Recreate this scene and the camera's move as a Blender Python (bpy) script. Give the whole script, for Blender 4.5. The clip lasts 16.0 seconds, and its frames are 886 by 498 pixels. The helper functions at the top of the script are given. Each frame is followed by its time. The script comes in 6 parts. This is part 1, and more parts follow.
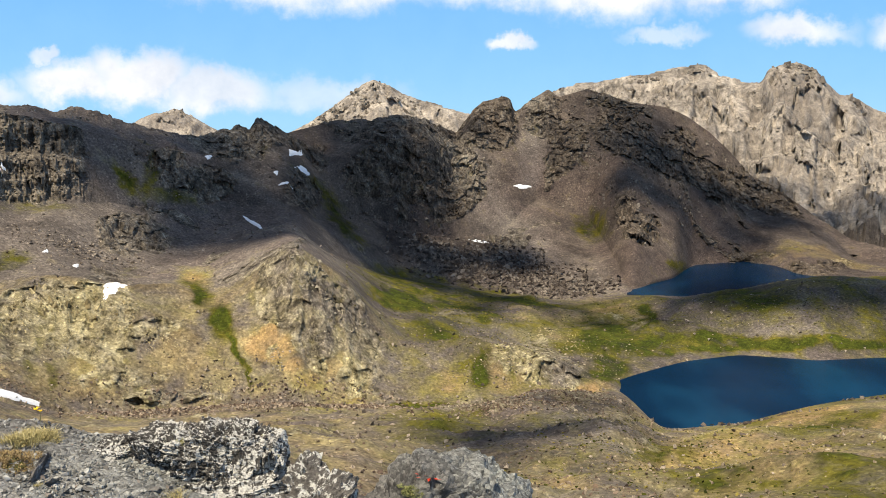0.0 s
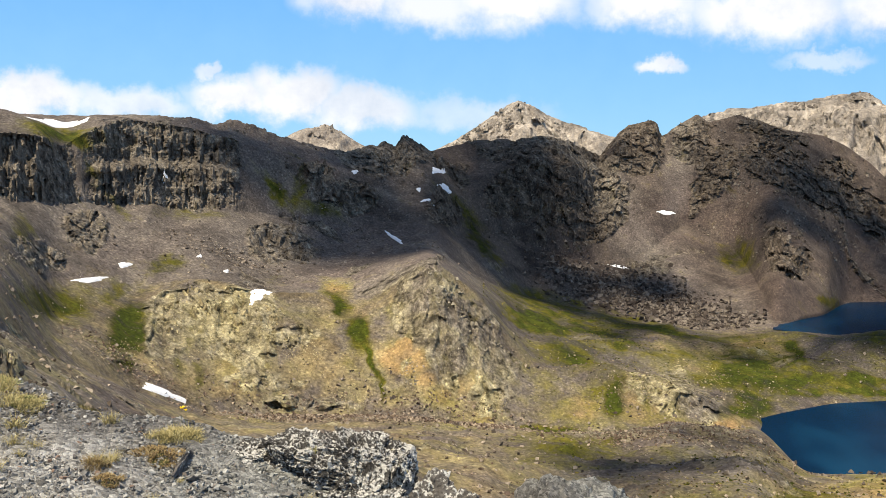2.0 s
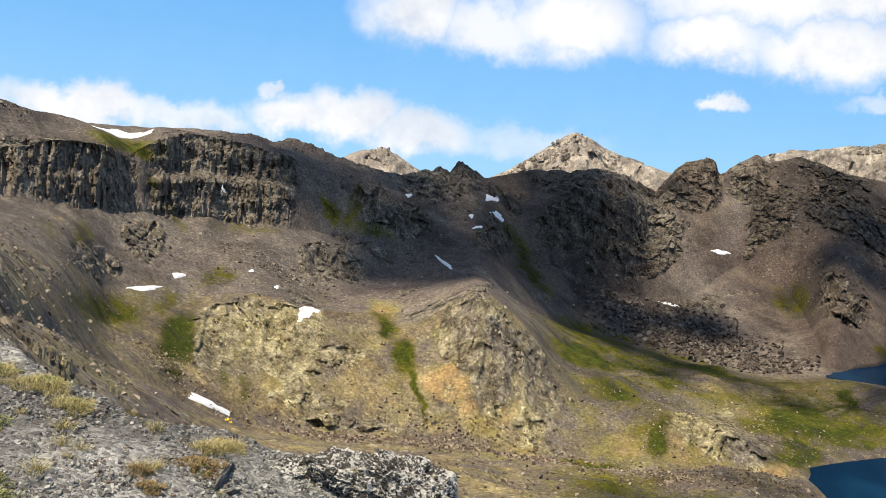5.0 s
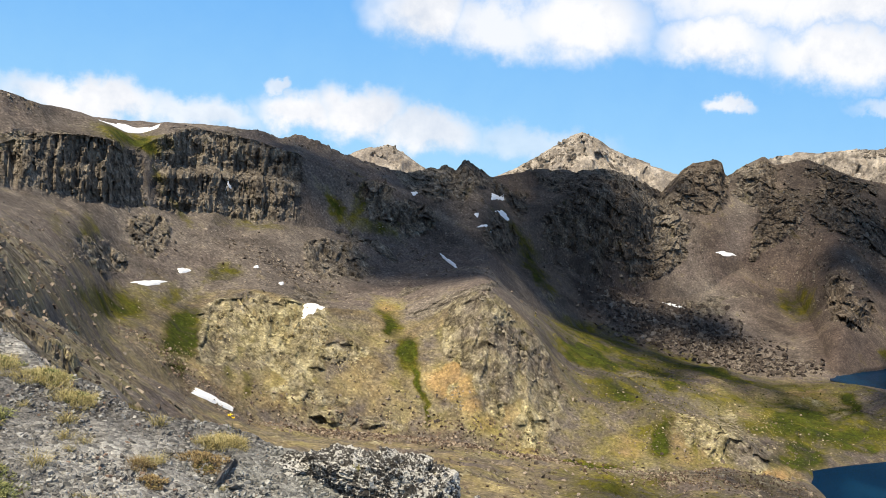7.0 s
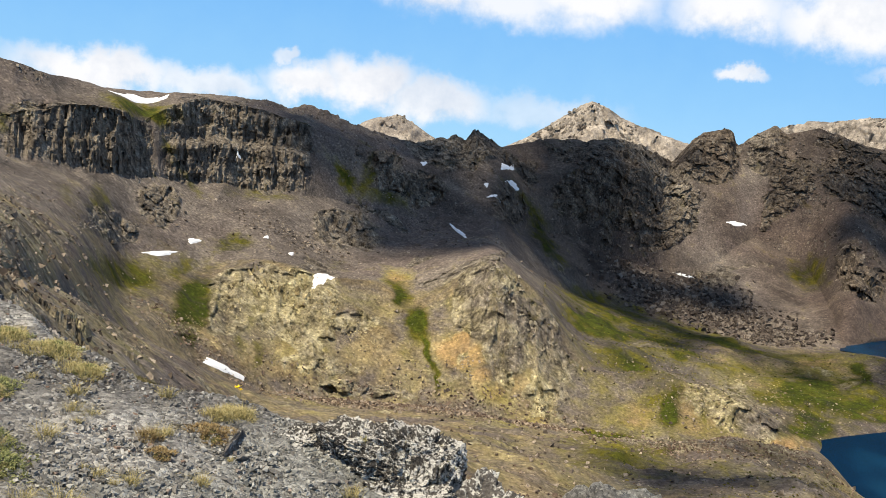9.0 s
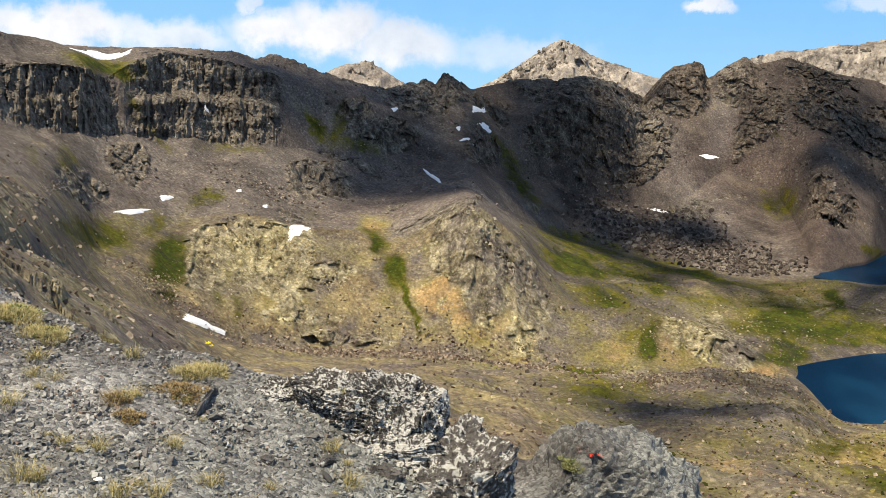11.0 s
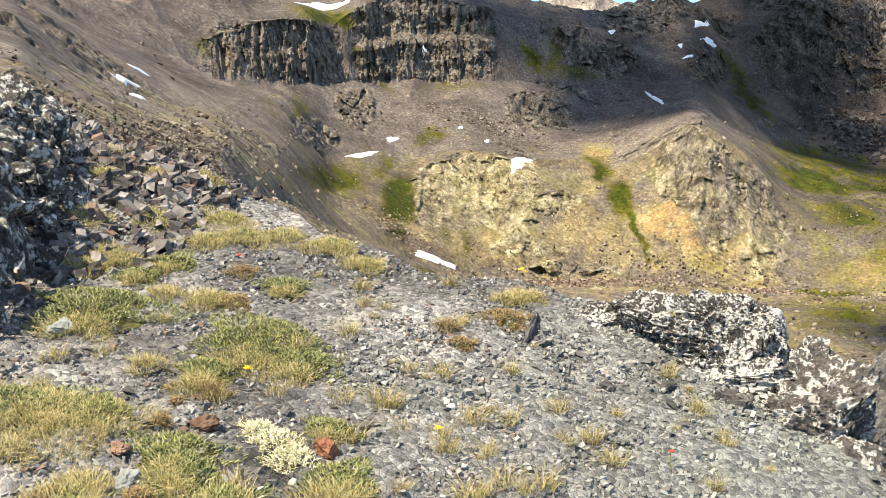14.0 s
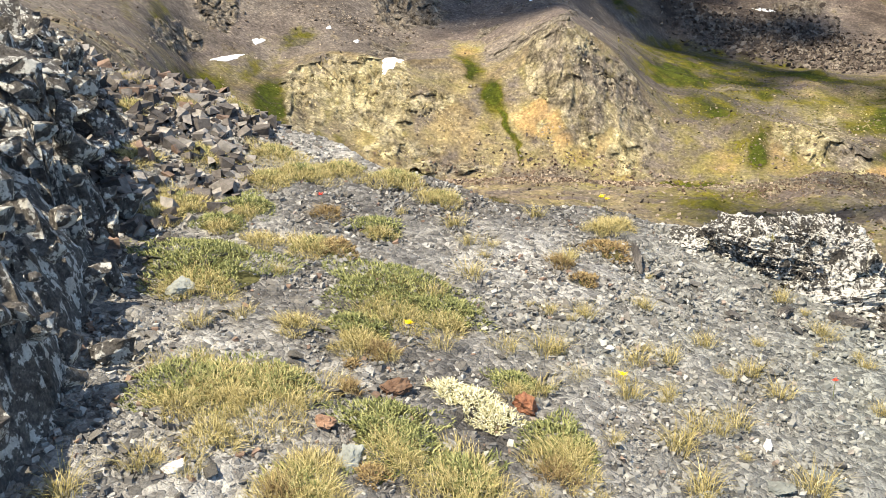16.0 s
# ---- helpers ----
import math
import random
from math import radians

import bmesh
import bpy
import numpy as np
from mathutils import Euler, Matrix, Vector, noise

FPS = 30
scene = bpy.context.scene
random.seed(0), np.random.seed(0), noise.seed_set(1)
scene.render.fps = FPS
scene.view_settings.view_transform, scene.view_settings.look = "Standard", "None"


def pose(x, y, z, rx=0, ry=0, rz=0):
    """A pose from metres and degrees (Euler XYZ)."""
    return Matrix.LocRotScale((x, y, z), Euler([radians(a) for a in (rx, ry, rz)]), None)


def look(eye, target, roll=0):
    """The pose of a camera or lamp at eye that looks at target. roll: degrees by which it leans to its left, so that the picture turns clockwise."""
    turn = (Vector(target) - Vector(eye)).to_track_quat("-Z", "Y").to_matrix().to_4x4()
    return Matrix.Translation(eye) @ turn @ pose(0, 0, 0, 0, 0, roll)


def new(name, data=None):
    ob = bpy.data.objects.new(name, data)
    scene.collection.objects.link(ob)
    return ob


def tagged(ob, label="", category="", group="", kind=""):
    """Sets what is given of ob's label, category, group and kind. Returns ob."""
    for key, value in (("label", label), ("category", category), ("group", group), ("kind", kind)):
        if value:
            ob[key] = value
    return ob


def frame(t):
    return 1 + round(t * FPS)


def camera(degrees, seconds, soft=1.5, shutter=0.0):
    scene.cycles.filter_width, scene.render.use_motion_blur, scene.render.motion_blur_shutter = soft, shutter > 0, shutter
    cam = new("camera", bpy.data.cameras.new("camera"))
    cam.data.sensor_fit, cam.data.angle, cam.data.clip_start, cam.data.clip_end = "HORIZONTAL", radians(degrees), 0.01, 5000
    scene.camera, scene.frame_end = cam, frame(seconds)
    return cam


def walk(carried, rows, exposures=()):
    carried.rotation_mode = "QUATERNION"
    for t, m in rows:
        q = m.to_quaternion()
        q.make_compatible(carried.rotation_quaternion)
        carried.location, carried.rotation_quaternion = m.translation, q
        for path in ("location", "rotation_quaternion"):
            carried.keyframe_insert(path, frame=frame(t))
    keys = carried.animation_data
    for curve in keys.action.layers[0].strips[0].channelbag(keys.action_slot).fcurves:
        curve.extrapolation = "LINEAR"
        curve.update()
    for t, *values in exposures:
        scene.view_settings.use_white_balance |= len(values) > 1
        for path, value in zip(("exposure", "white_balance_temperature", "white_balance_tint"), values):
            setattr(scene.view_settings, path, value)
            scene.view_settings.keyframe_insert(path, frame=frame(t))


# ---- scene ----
cam = camera(50.9, 16.0, soft=0.5)

# seconds, place in metres (z = 0 is the first eye level), turn in degrees
PATH = [
    (0.0, 1.71, -0.14, -0.01, 82.92, 0.00, 0.04),
    (0.5, 1.71, -0.14, -0.01, 83.12, -0.27, 2.67),
    (1.0, 1.72, -0.13, -0.00, 83.42, -0.71, 5.08),
    (1.5, 1.72, -0.13, 0.00, 83.74, -1.24, 7.09),
    (2.0, 1.71, -0.13, 0.00, 84.03, -1.72, 8.76),
    (2.5, 1.71, -0.12, 0.00, 84.32, -2.27, 10.07),
    (3.0, 1.70, -0.12, 0.00, 84.60, -2.81, 11.05),
    (3.5, 1.70, -0.12, 0.00, 84.87, -3.29, 11.66),
    (4.0, 1.70, -0.12, 0.00, 85.14, -3.74, 11.93),
    (6.5, 1.69, -0.11, -0.01, 85.56, -5.10, 12.30),
    (7.0, 1.69, -0.10, -0.01, 85.34, -5.15, 12.47),
    (7.5, 1.69, -0.10, -0.01, 85.01, -5.13, 12.64),
    (8.0, 1.69, -0.09, -0.01, 84.57, -5.09, 12.81),
    (8.5, 1.70, -0.08, -0.00, 84.05, -5.08, 12.97),
    (9.0, 1.70, -0.07, -0.00, 83.45, -5.04, 13.06),
    (11.3, 1.668, 0.166, -0.054, 80.200, -1.788, 10.160),
    (11.5, 1.673, 0.170, -0.046, 80.855, -1.983, 7.190),
    (12.0, 1.696, 0.123, -0.013, 83.388, -1.941, -0.089),
    (12.5, 1.662, 0.178, -0.026, 83.416, -1.566, 2.290),
    (13.0, 1.539, 0.318, -0.067, 80.138, 0.187, 11.379),
    (13.5, 1.336, 0.258, -0.121, 77.267, 1.910, 20.447),
    (14.0, 1.119, 0.222, -0.161, 75.981, 2.906, 24.023),
    (14.5, 0.866, 0.156, -0.128, 74.792, 2.430, 22.090),
    (15.0, 0.613, 0.106, -0.098, 72.628, 3.322, 19.802),
    (15.5, 0.277, 0.087, -0.094, 70.545, 3.847, 17.042),
    (16.0, -0.026, 0.040, 0.002, 69.573, 2.797, 15.936),
]
walk(cam, [(t, pose(x, y, z, rx, ry, rz)) for t, x, y, z, rx, ry, rz in PATH],
     [(0.0, 0.5, 6950, 10), (4.0, 0.46, 6950, 10), (9.0, 0.42, 6950, 10), (11.5, 0.46, 6950, 10), (12.0, 0.34, 6950, 10), (12.5, 0.22, 6950, 10), (13.0, 0.42, 6950, 10), (13.5, 0.68, 6950, 10), (14.0, 1.05, 6950, 10), (16.0, 1.05, 6950, 10)])

# ---------------------------------------------------------------- light
SUN_AZ, SUN_EL = -148.0, 61.0      # clockwise from +y, and above the horizon
sun_way = Vector((math.sin(radians(SUN_AZ)) * math.cos(radians(SUN_EL)),
                  math.cos(radians(SUN_AZ)) * math.cos(radians(SUN_EL)), math.sin(radians(SUN_EL))))
sun = new("sun", bpy.data.lights.new("sun", "SUN"))
sun.data.energy, sun.data.angle, sun.data.color = 5.0, radians(0.5), (1.0, 0.91, 0.75)
sun.matrix_world = look(sun_way * 100, (0, 0, 0))

# azimuth, elevation, half width, half height in degrees, weight of each cloud bank
CLOUDS = [(-33, 2.4, 5.5, 1.3, 1.0), (-27, 2.2, 4, 1.2, .8), (-21.5, 3.0, 2.6, 1.4, 1.0), (-18, 3.2, 3.4, 1.7, 1.0), (-14, 2.4, 4.0, 1.5, .9), (-7, 2.2, 5, 1.2, .5),
          (-23.2, 4.4, .6, .5, .7), (-9.5, 9.0, 4.5, 2.0, .9), (-14.5, 9.6, 3.4, 2.2, 1.0), (-4.5, 9.6, 4.5, 2.4, 1.0),
          (3.5, 9.2, 4.5, 1.9, 1.0), (10, 8.6, 5, 2.0, 1.0), (17, 8.8, 5, 2.0, 1.0),
          (4.0, 5.3, 1.4, .55, .9), (13, 5.9, 2.2, .6, .5), (20.3, 5.7, 3.0, 1.0, .9), (26, 5.6, 2.2, .9, .8), (9, 12, 14, 2.5, 1.0)]


def nodes_of(tree):
    """Short ways to make and join nodes."""
    def make(kind, inputs=None, **props):
        n = tree.nodes.new(kind)
        for key, value in props.items():
            setattr(n, key, value)
        for key, value in (inputs or {}).items():
            if isinstance(value, bpy.types.NodeSocket):
                tree.links.new(value, n.inputs[key])
            else:
                n.inputs[key].default_value = value
        return n
    return make


def build_world():
    world = bpy.data.worlds.new("sky")
    world.use_nodes = True
    scene.world = world
    tree = world.node_tree
    tree.nodes.clear()
    make = nodes_of(tree)

    def calc(op, a, b=0.0, c=0.0):
        return make("ShaderNodeMath", {0: a, 1: b, 2: c}, operation=op).outputs[0]
    sky = make("ShaderNodeTexSky", sky_type="NISHITA", sun_disc=False, sun_elevation=radians(SUN_EL),
               sun_rotation=radians(SUN_AZ), altitude=3000, air_density=1.0, dust_density=0.6, ozone_density=1.6)
    co = make("ShaderNodeTexCoord").outputs["Generated"]
    xyz = make("ShaderNodeSeparateXYZ", {0: co})
    puff = make("ShaderNodeTexNoise", {"Vector": co, "Scale": 26.0, "Detail": 7.0, "Roughness": 0.62})
    wisp = make("ShaderNodeTexNoise", {"Vector": co, "Scale": 9.0, "Detail": 4.0, "Roughness": 0.6})
    az = calc("MULTIPLY", calc("ARCTAN2", xyz.outputs[0], xyz.outputs[1]), 180 / math.pi)
    el = calc("MULTIPLY", calc("ARCSINE", xyz.outputs[2]), 180 / math.pi)
    az = calc("ADD", az, calc("MULTIPLY", calc("SUBTRACT", wisp.outputs[0], 0.5), 5.0))
    el = calc("ADD", el, calc("MULTIPLY", calc("SUBTRACT", puff.outputs[0], 0.5), 3.2))
    total = 0.0
    for a, e, w, h, weight in CLOUDS:
        u = calc("DIVIDE", calc("SUBTRACT", az, a), w)
        v = calc("DIVIDE", calc("SUBTRACT", el, e), h)
        d = calc("SQRT", calc("ADD", calc("MULTIPLY", u, u), calc("MULTIPLY", v, v)))
        m = make("ShaderNodeMapRange", {"Value": d, "From Min": 1.25, "From Max": 0.4, "To Max": weight}, interpolation_type="SMOOTHSTEP").outputs[0]
        total = calc("MAXIMUM", total, m)
    high = make("ShaderNodeMapRange", {"Value": wisp.outputs[0], "From Min": 0.3, "From Max": 0.6}).outputs[0]
    away = make("ShaderNodeMapRange", {"Value": el, "From Min": 13.0, "From Max": 24.0}).outputs[0]
    total = calc("MAXIMUM", total, calc("MULTIPLY", high, away))
    lit = calc("ADD", calc("MULTIPLY", wisp.outputs[0], 0.5), calc("MULTIPLY", puff.outputs[0], 0.5))
    shade = make("ShaderNodeValToRGB", {0: lit})
    shade.color_ramp.elements[0].position, shade.color_ramp.elements[0].color = 0.35, (8.0, 9.0, 10.8, 1)
    shade.color_ramp.elements[1].position, shade.color_ramp.elements[1].color = 0.55, (11.0, 11.5, 12.5, 1)
    low = make("ShaderNodeMapRange", {"Value": el, "From Min": -2.0, "From Max": 16.0}).outputs[0]
    tint = make("ShaderNodeMix", {0: low, 6: (0.93, 1.0, 1.0, 1), 7: (0.72, 0.92, 1.12, 1)}, data_type="RGBA").outputs[2]
    blue = make("ShaderNodeMix", {0: 1.0, 6: sky.outputs[0], 7: tint}, data_type="RGBA", blend_type="MULTIPLY").outputs[2]
    haze = make("ShaderNodeMix", {0: low, 6: (4.1, 8.55, 13.1, 1), 7: (1.1, 5.0, 12.5, 1)}, data_type="RGBA").outputs[2]
    blue = make("ShaderNodeMix", {0: 0.85, 6: blue, 7: haze}, data_type="RGBA").outputs[2]
    white = make("ShaderNodeMix", {0: away, 6: shade.outputs[0], 7: (4.4, 4.2, 4.0, 1)}, data_type="RGBA").outputs[2]
    mix = make("ShaderNodeMix", {0: total, 6: blue, 7: white}, data_type="RGBA").outputs[2]
    back = make("ShaderNodeBackground", {0: mix, 1: 0.065})
    make("ShaderNodeOutputWorld", {0: back.outputs[0]})


build_world()


# ---------------------------------------------------------------- materials
def material(name, paint, rough=0.9, bump=None, spec=0.25, alpha=None):
    """paint(make, calc) gives the colour socket and a height socket."""
    m = bpy.data.materials.new(name)
    m.use_nodes = True
    tree = m.node_tree
    tree.nodes.clear()
    make = nodes_of(tree)
    colour, height = paint(make)
    bsdf = make("ShaderNodeBsdfPrincipled", {"Base Color": colour, "Roughness": rough, "Specular IOR Level": spec})
    if bump and height is not None:
        strength, distance = bump
        b = make("ShaderNodeBump", {"Strength": strength, "Distance": distance, "Height": height})
        tree.links.new(b.outputs[0], bsdf.inputs["Normal"])
    make("ShaderNodeOutputMaterial", {0: bsdf.outputs[0]})
    return m


def noise_tex(make, scale, detail=6, rough=0.6, stretch=(1, 1, 1), warp=0.0):
    co = make("ShaderNodeTexCoord").outputs["Object"]
    mp = make("ShaderNodeMapping", {"Vector": co, "Scale": stretch})
    return make("ShaderNodeTexNoise", {"Vector": mp.outputs[0], "Scale": scale, "Detail": detail, "Roughness": rough, "Distortion": warp}).outputs[0]


def cells(make, scale, stretch=(1, 1, 1), feature="DISTANCE_TO_EDGE", out=0):
    co = make("ShaderNodeTexCoord").outputs["Object"]
    wob = make("ShaderNodeTexNoise", {"Vector": co, "Scale": scale * 1.7, "Detail": 3})
    mixed = make("ShaderNodeVectorMath", {0: wob.outputs[1], "Scale": 0.5 / scale}, operation="SCALE").outputs[0]
    moved = make("ShaderNodeVectorMath", {0: co, 1: mixed}, operation="ADD").outputs[0]
    mp = make("ShaderNodeMapping", {"Vector": moved, "Scale": stretch})
    return make("ShaderNodeTexVoronoi", {"Vector": mp.outputs[0], "Scale": scale}, feature=feature).outputs[out]


def ramp(make, value, *stops):
    n = make("ShaderNodeValToRGB", {0: value})
    e = n.color_ramp.elements
    while len(e) < len(stops):
        e.new(0.5)
    for k, (p, col) in enumerate(stops):
        e[k].position = p
        e[k].color = (*col, 1) if len(col) == 3 else col
    return n.outputs[0]


def blend(make, fac, a, b, mode="MIX"):
    return make("ShaderNodeMix", {0: fac, 6: a, 7: b}, data_type="RGBA", blend_type=mode).outputs[2]


def fall(make, value, lo, hi, to_lo=0.0, to_hi=1.0):
    return make("ShaderNodeMapRange", {"Value": value, "From Min": lo, "From Max": hi, "To Min": to_lo, "To Max": to_hi}).outputs[0]


def maths(make, op, a, b=0.0):
    return make("ShaderNodeMath", {0: a, 1: b}, operation=op).outputs[0]


def paint_land(make):
    """Scree, bare rock, grass and ochre earth, laid out by the cover map of the land; its alpha is low where dark rock
    and cloud shade are painted on the ridge.
    """
    cover = make("ShaderNodeVertexColor", layer_name="cover")
    part = make("ShaderNodeSeparateColor", {0: cover.outputs[0]})
    grass, rock, warm = part.outputs[0], part.outputs[1], part.outputs[2]
    big = noise_tex(make, 0.012, 5, 0.6)
    soft = noise_tex(make, 0.035, 6, 0.62, (1, 1, 1), 0.6)
    mid = noise_tex(make, 0.13, 8, 0.72, (1, 1, 0.8), 0.3)
    fine = noise_tex(make, 0.8, 5, 0.7)
    ribs = noise_tex(make, 0.2, 8, 0.72, (1, 1, 0.45), 0.5)
    chip = make("ShaderNodeSeparateColor", {0: cells(make, 1.1, (1, 1, 1), "F1", 1)}).outputs[0]
    grit = ramp(make, fine, (0.34, (0.5, 0.5, 0.5)), (0.5, (1, 1, 1)), (0.66, (1.5, 1.5, 1.48)))
    pebble = ramp(make, chip, (0.0, (0.62, 0.62, 0.63)), (0.5, (0.96, 0.96, 0.96)), (0.86, (1.1, 1.1, 1.1)), (1.0, (2.1, 2.1, 2.05)))
    grit = blend(make, 0.55, grit, pebble, "MULTIPLY")
    grit = blend(make, 0.25, grit, ramp(make, noise_tex(make, 4.0, 4, 0.7), (0.35, (0.55, 0.55, 0.55)), (0.5, (1, 1, 1)), (0.65, (1.5, 1.5, 1.5))), "MULTIPLY")
    scree = ramp(make, soft, (0.34, (0.07, 0.06, 0.054)), (0.5, (0.122, 0.105, 0.094)), (0.66, (0.19, 0.164, 0.142)))
    scree = blend(make, fall(make, big, 0.47, 0.6, 0.0, 0.8), scree, (0.12, 0.098, 0.09, 1))
    scree = blend(make, 0.75, scree, ramp(make, mid, (0.35, (0.66, 0.66, 0.66)), (0.65, (1.34, 1.32, 1.28))), "MULTIPLY")
    scree = blend(make, 0.9, scree, grit, "MULTIPLY")
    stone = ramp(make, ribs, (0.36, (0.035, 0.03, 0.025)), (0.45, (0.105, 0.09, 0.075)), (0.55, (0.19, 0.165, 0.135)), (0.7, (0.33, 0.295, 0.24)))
    stone = blend(make, 0.9, stone, grit, "MULTIPLY")
    earth = ramp(make, mid, (0.3, (0.16, 0.115, 0.055)), (0.5, (0.3, 0.23, 0.112)), (0.7, (0.46, 0.38, 0.2)))
    earth = blend(make, fall(make, soft, 0.42, 0.6), earth, ramp(make, mid, (0.3, (0.085, 0.082, 0.022)), (0.6, (0.27, 0.235, 0.075))))
    earth = blend(make, fall(make, warm, 0.7, 1.0, 0.0, 0.5), earth, (0.36, 0.21, 0.1, 1))
    earth = blend(make, 0.8, earth, grit, "MULTIPLY")
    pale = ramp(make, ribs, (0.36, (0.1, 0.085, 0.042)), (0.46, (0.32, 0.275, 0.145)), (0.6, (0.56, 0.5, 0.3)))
    pale = blend(make, 0.85, pale, grit, "MULTIPLY")
    turf = ramp(make, maths(make, "ADD", maths(make, "MULTIPLY", mid, 0.5), maths(make, "MULTIPLY", soft, 0.5)), (0.34, (0.014, 0.017, 0.003)), (0.46, (0.042, 0.043, 0.007)), (0.55, (0.09, 0.083, 0.013)), (0.68, (0.17, 0.142, 0.03)))
    turf = blend(make, fall(make, grass, 0.8, 1.0, 0.0, 0.75), turf, ramp(make, mid, (0.35, (0.012, 0.02, 0.003)), (0.65, (0.055, 0.075, 0.009))))
    turf = blend(make, 0.7, turf, grit, "MULTIPLY")
    wob = maths(make, "ADD", maths(make, "MULTIPLY", maths(make, "SUBTRACT", mid, 0.5), 2.4), maths(make, "MULTIPLY", maths(make, "SUBTRACT", soft, 0.5), 1.2))
    bare = fall(make, maths(make, "ADD", rock, wob), 0.35, 0.6)
    col = blend(make, bare, scree, stone)
    worn = fall(make, maths(make, "ADD", warm, maths(make, "MULTIPLY", maths(make, "SUBTRACT", noise_tex(make, 0.055, 7, 0.7, (1, 1, 1), 0.5), 0.5), 2.2)), 0.25, 0.95)
    col = blend(make, maths(make, "MULTIPLY", worn, 0.9), col, blend(make, bare, earth, pale))
    col = blend(make, fall(make, maths(make, "ADD", grass, maths(make, "MULTIPLY", wob, 0.8)), 0.18, 0.85), col, turf)
    # low alpha darkens the colour: dark ridge rock and painted cloud shade together
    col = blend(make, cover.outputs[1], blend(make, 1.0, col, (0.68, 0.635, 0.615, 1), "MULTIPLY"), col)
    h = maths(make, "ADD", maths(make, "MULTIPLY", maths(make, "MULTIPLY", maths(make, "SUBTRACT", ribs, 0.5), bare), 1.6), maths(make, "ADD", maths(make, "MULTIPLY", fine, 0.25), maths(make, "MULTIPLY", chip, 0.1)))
    return col, h


def paint_sandy(make):
    """Pale sunlit rock of the farther ridge."""
    big = noise_tex(make, 0.006, 4, 0.6)
    mid = noise_tex(make, 0.03, 10, 0.78, (1, 1, 0.55), 0.6)
    fine = noise_tex(make, 0.16, 6, 0.72)
    col = ramp(make, mid, (0.34, (0.07, 0.062, 0.057)), (0.44, (0.19, 0.168, 0.146)), (0.55, (0.35, 0.31, 0.265)), (0.68, (0.52, 0.465, 0.4)))
    col = blend(make, fall(make, big, 0.5, 0.62, 0.0, 0.6), col, (0.2, 0.175, 0.155, 1))
    grit = ramp(make, fine, (0.34, (0.5, 0.5, 0.52)), (0.5, (1, 1, 1)), (0.66, (1.5, 1.48, 1.45)))
    col = blend(make, 0.8, col, grit, "MULTIPLY")
    return col, maths(make, "ADD", mid, maths(make, "MULTIPLY", fine, 0.3))


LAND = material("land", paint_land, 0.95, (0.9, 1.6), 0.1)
SANDY = material("sandy_rock", paint_sandy, 0.95, (0.9, 6.0), 0.12)


def paint_water(make):
    deep = noise_tex(make, 0.02, 3, 0.5, (1, 0.5, 1))
    return ramp(make, deep, (0.35, (0.0005, 0.009, 0.027)), (0.5, (0.0009, 0.015, 0.041)), (0.65, (0.003, 0.03, 0.068))), noise_tex(make, 0.8, 4, 0.6, (1, 2.0, 1))


WATER = material("lake_water", paint_water, 0.12, (0.3, 0.2), 0.008)


def paint_snow(make):
    n = noise_tex(make, 0.9, 5, 0.6)
    return ramp(make, n, (0.3, (0.74, 0.76, 0.79)), (0.6, (0.88, 0.89, 0.9))), n


SNOW = material("old_snow", paint_snow, 0.6, (0.5, 0.3), 0.3)


# ---------------------------------------------------------------- the land
def hash01(ix, iy, seed):
    h = (ix.astype(np.int64) * 374761393 + iy.astype(np.int64) * 668265263 + seed * 1442695041) & 0xFFFFFFFF
    h = ((h ^ (h >> 13)) * 1274126177) & 0xFFFFFFFF
    return ((h ^ (h >> 16)) & 0xFFFF) / 65535.0


def vnoise(x, y, seed=0):
    """Smooth noise, -1 to 1, one lump per unit."""
    ix, iy = np.floor(x), np.floor(y)
    u, v = x - ix, y - iy
    u, v = u * u * u * (u * (u * 6 - 15) + 10), v * v * v * (v * (v * 6 - 15) + 10)
    a, b = hash01(ix, iy, seed), hash01(ix + 1, iy, seed)
    c, d = hash01(ix, iy + 1, seed), hash01(ix + 1, iy + 1, seed)
    return 2 * (a + (b - a) * u + (c - a) * v + (a - b - c + d) * u * v) - 1


def fbm(x, y, size, octaves, seed=0, gain=0.5):
    total, amp, norm = 0, 1.0, 0
    for k in range(octaves):
        ca, sa = math.cos(k * 1.1), math.sin(k * 1.1)
        total = total + amp * vnoise((x * ca - y * sa) / size + k * 17.3, (x * sa + y * ca) / size - k * 9.1, seed + k)
        norm += amp
        amp, size = amp * gain, size / 2
    return total / norm


def ridged(x, y, size, octaves, seed=0, gain=0.55):
    """Sharp ribs and gullies, 0 to 1."""
    total, amp, norm = 0, 1.0, 0
    for k in range(octaves):
        ca, sa = math.cos(k * 0.9 + 0.4), math.sin(k * 0.9 + 0.4)
        n = 1 - np.abs(vnoise((x * ca - y * sa) / size + k * 7.7, (x * sa + y * ca) / size + k * 3.3, seed + k))
        total = total + amp * n * n
        norm += amp
        amp, size = amp * gain, size / 2
    return total / norm


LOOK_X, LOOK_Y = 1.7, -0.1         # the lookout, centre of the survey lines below
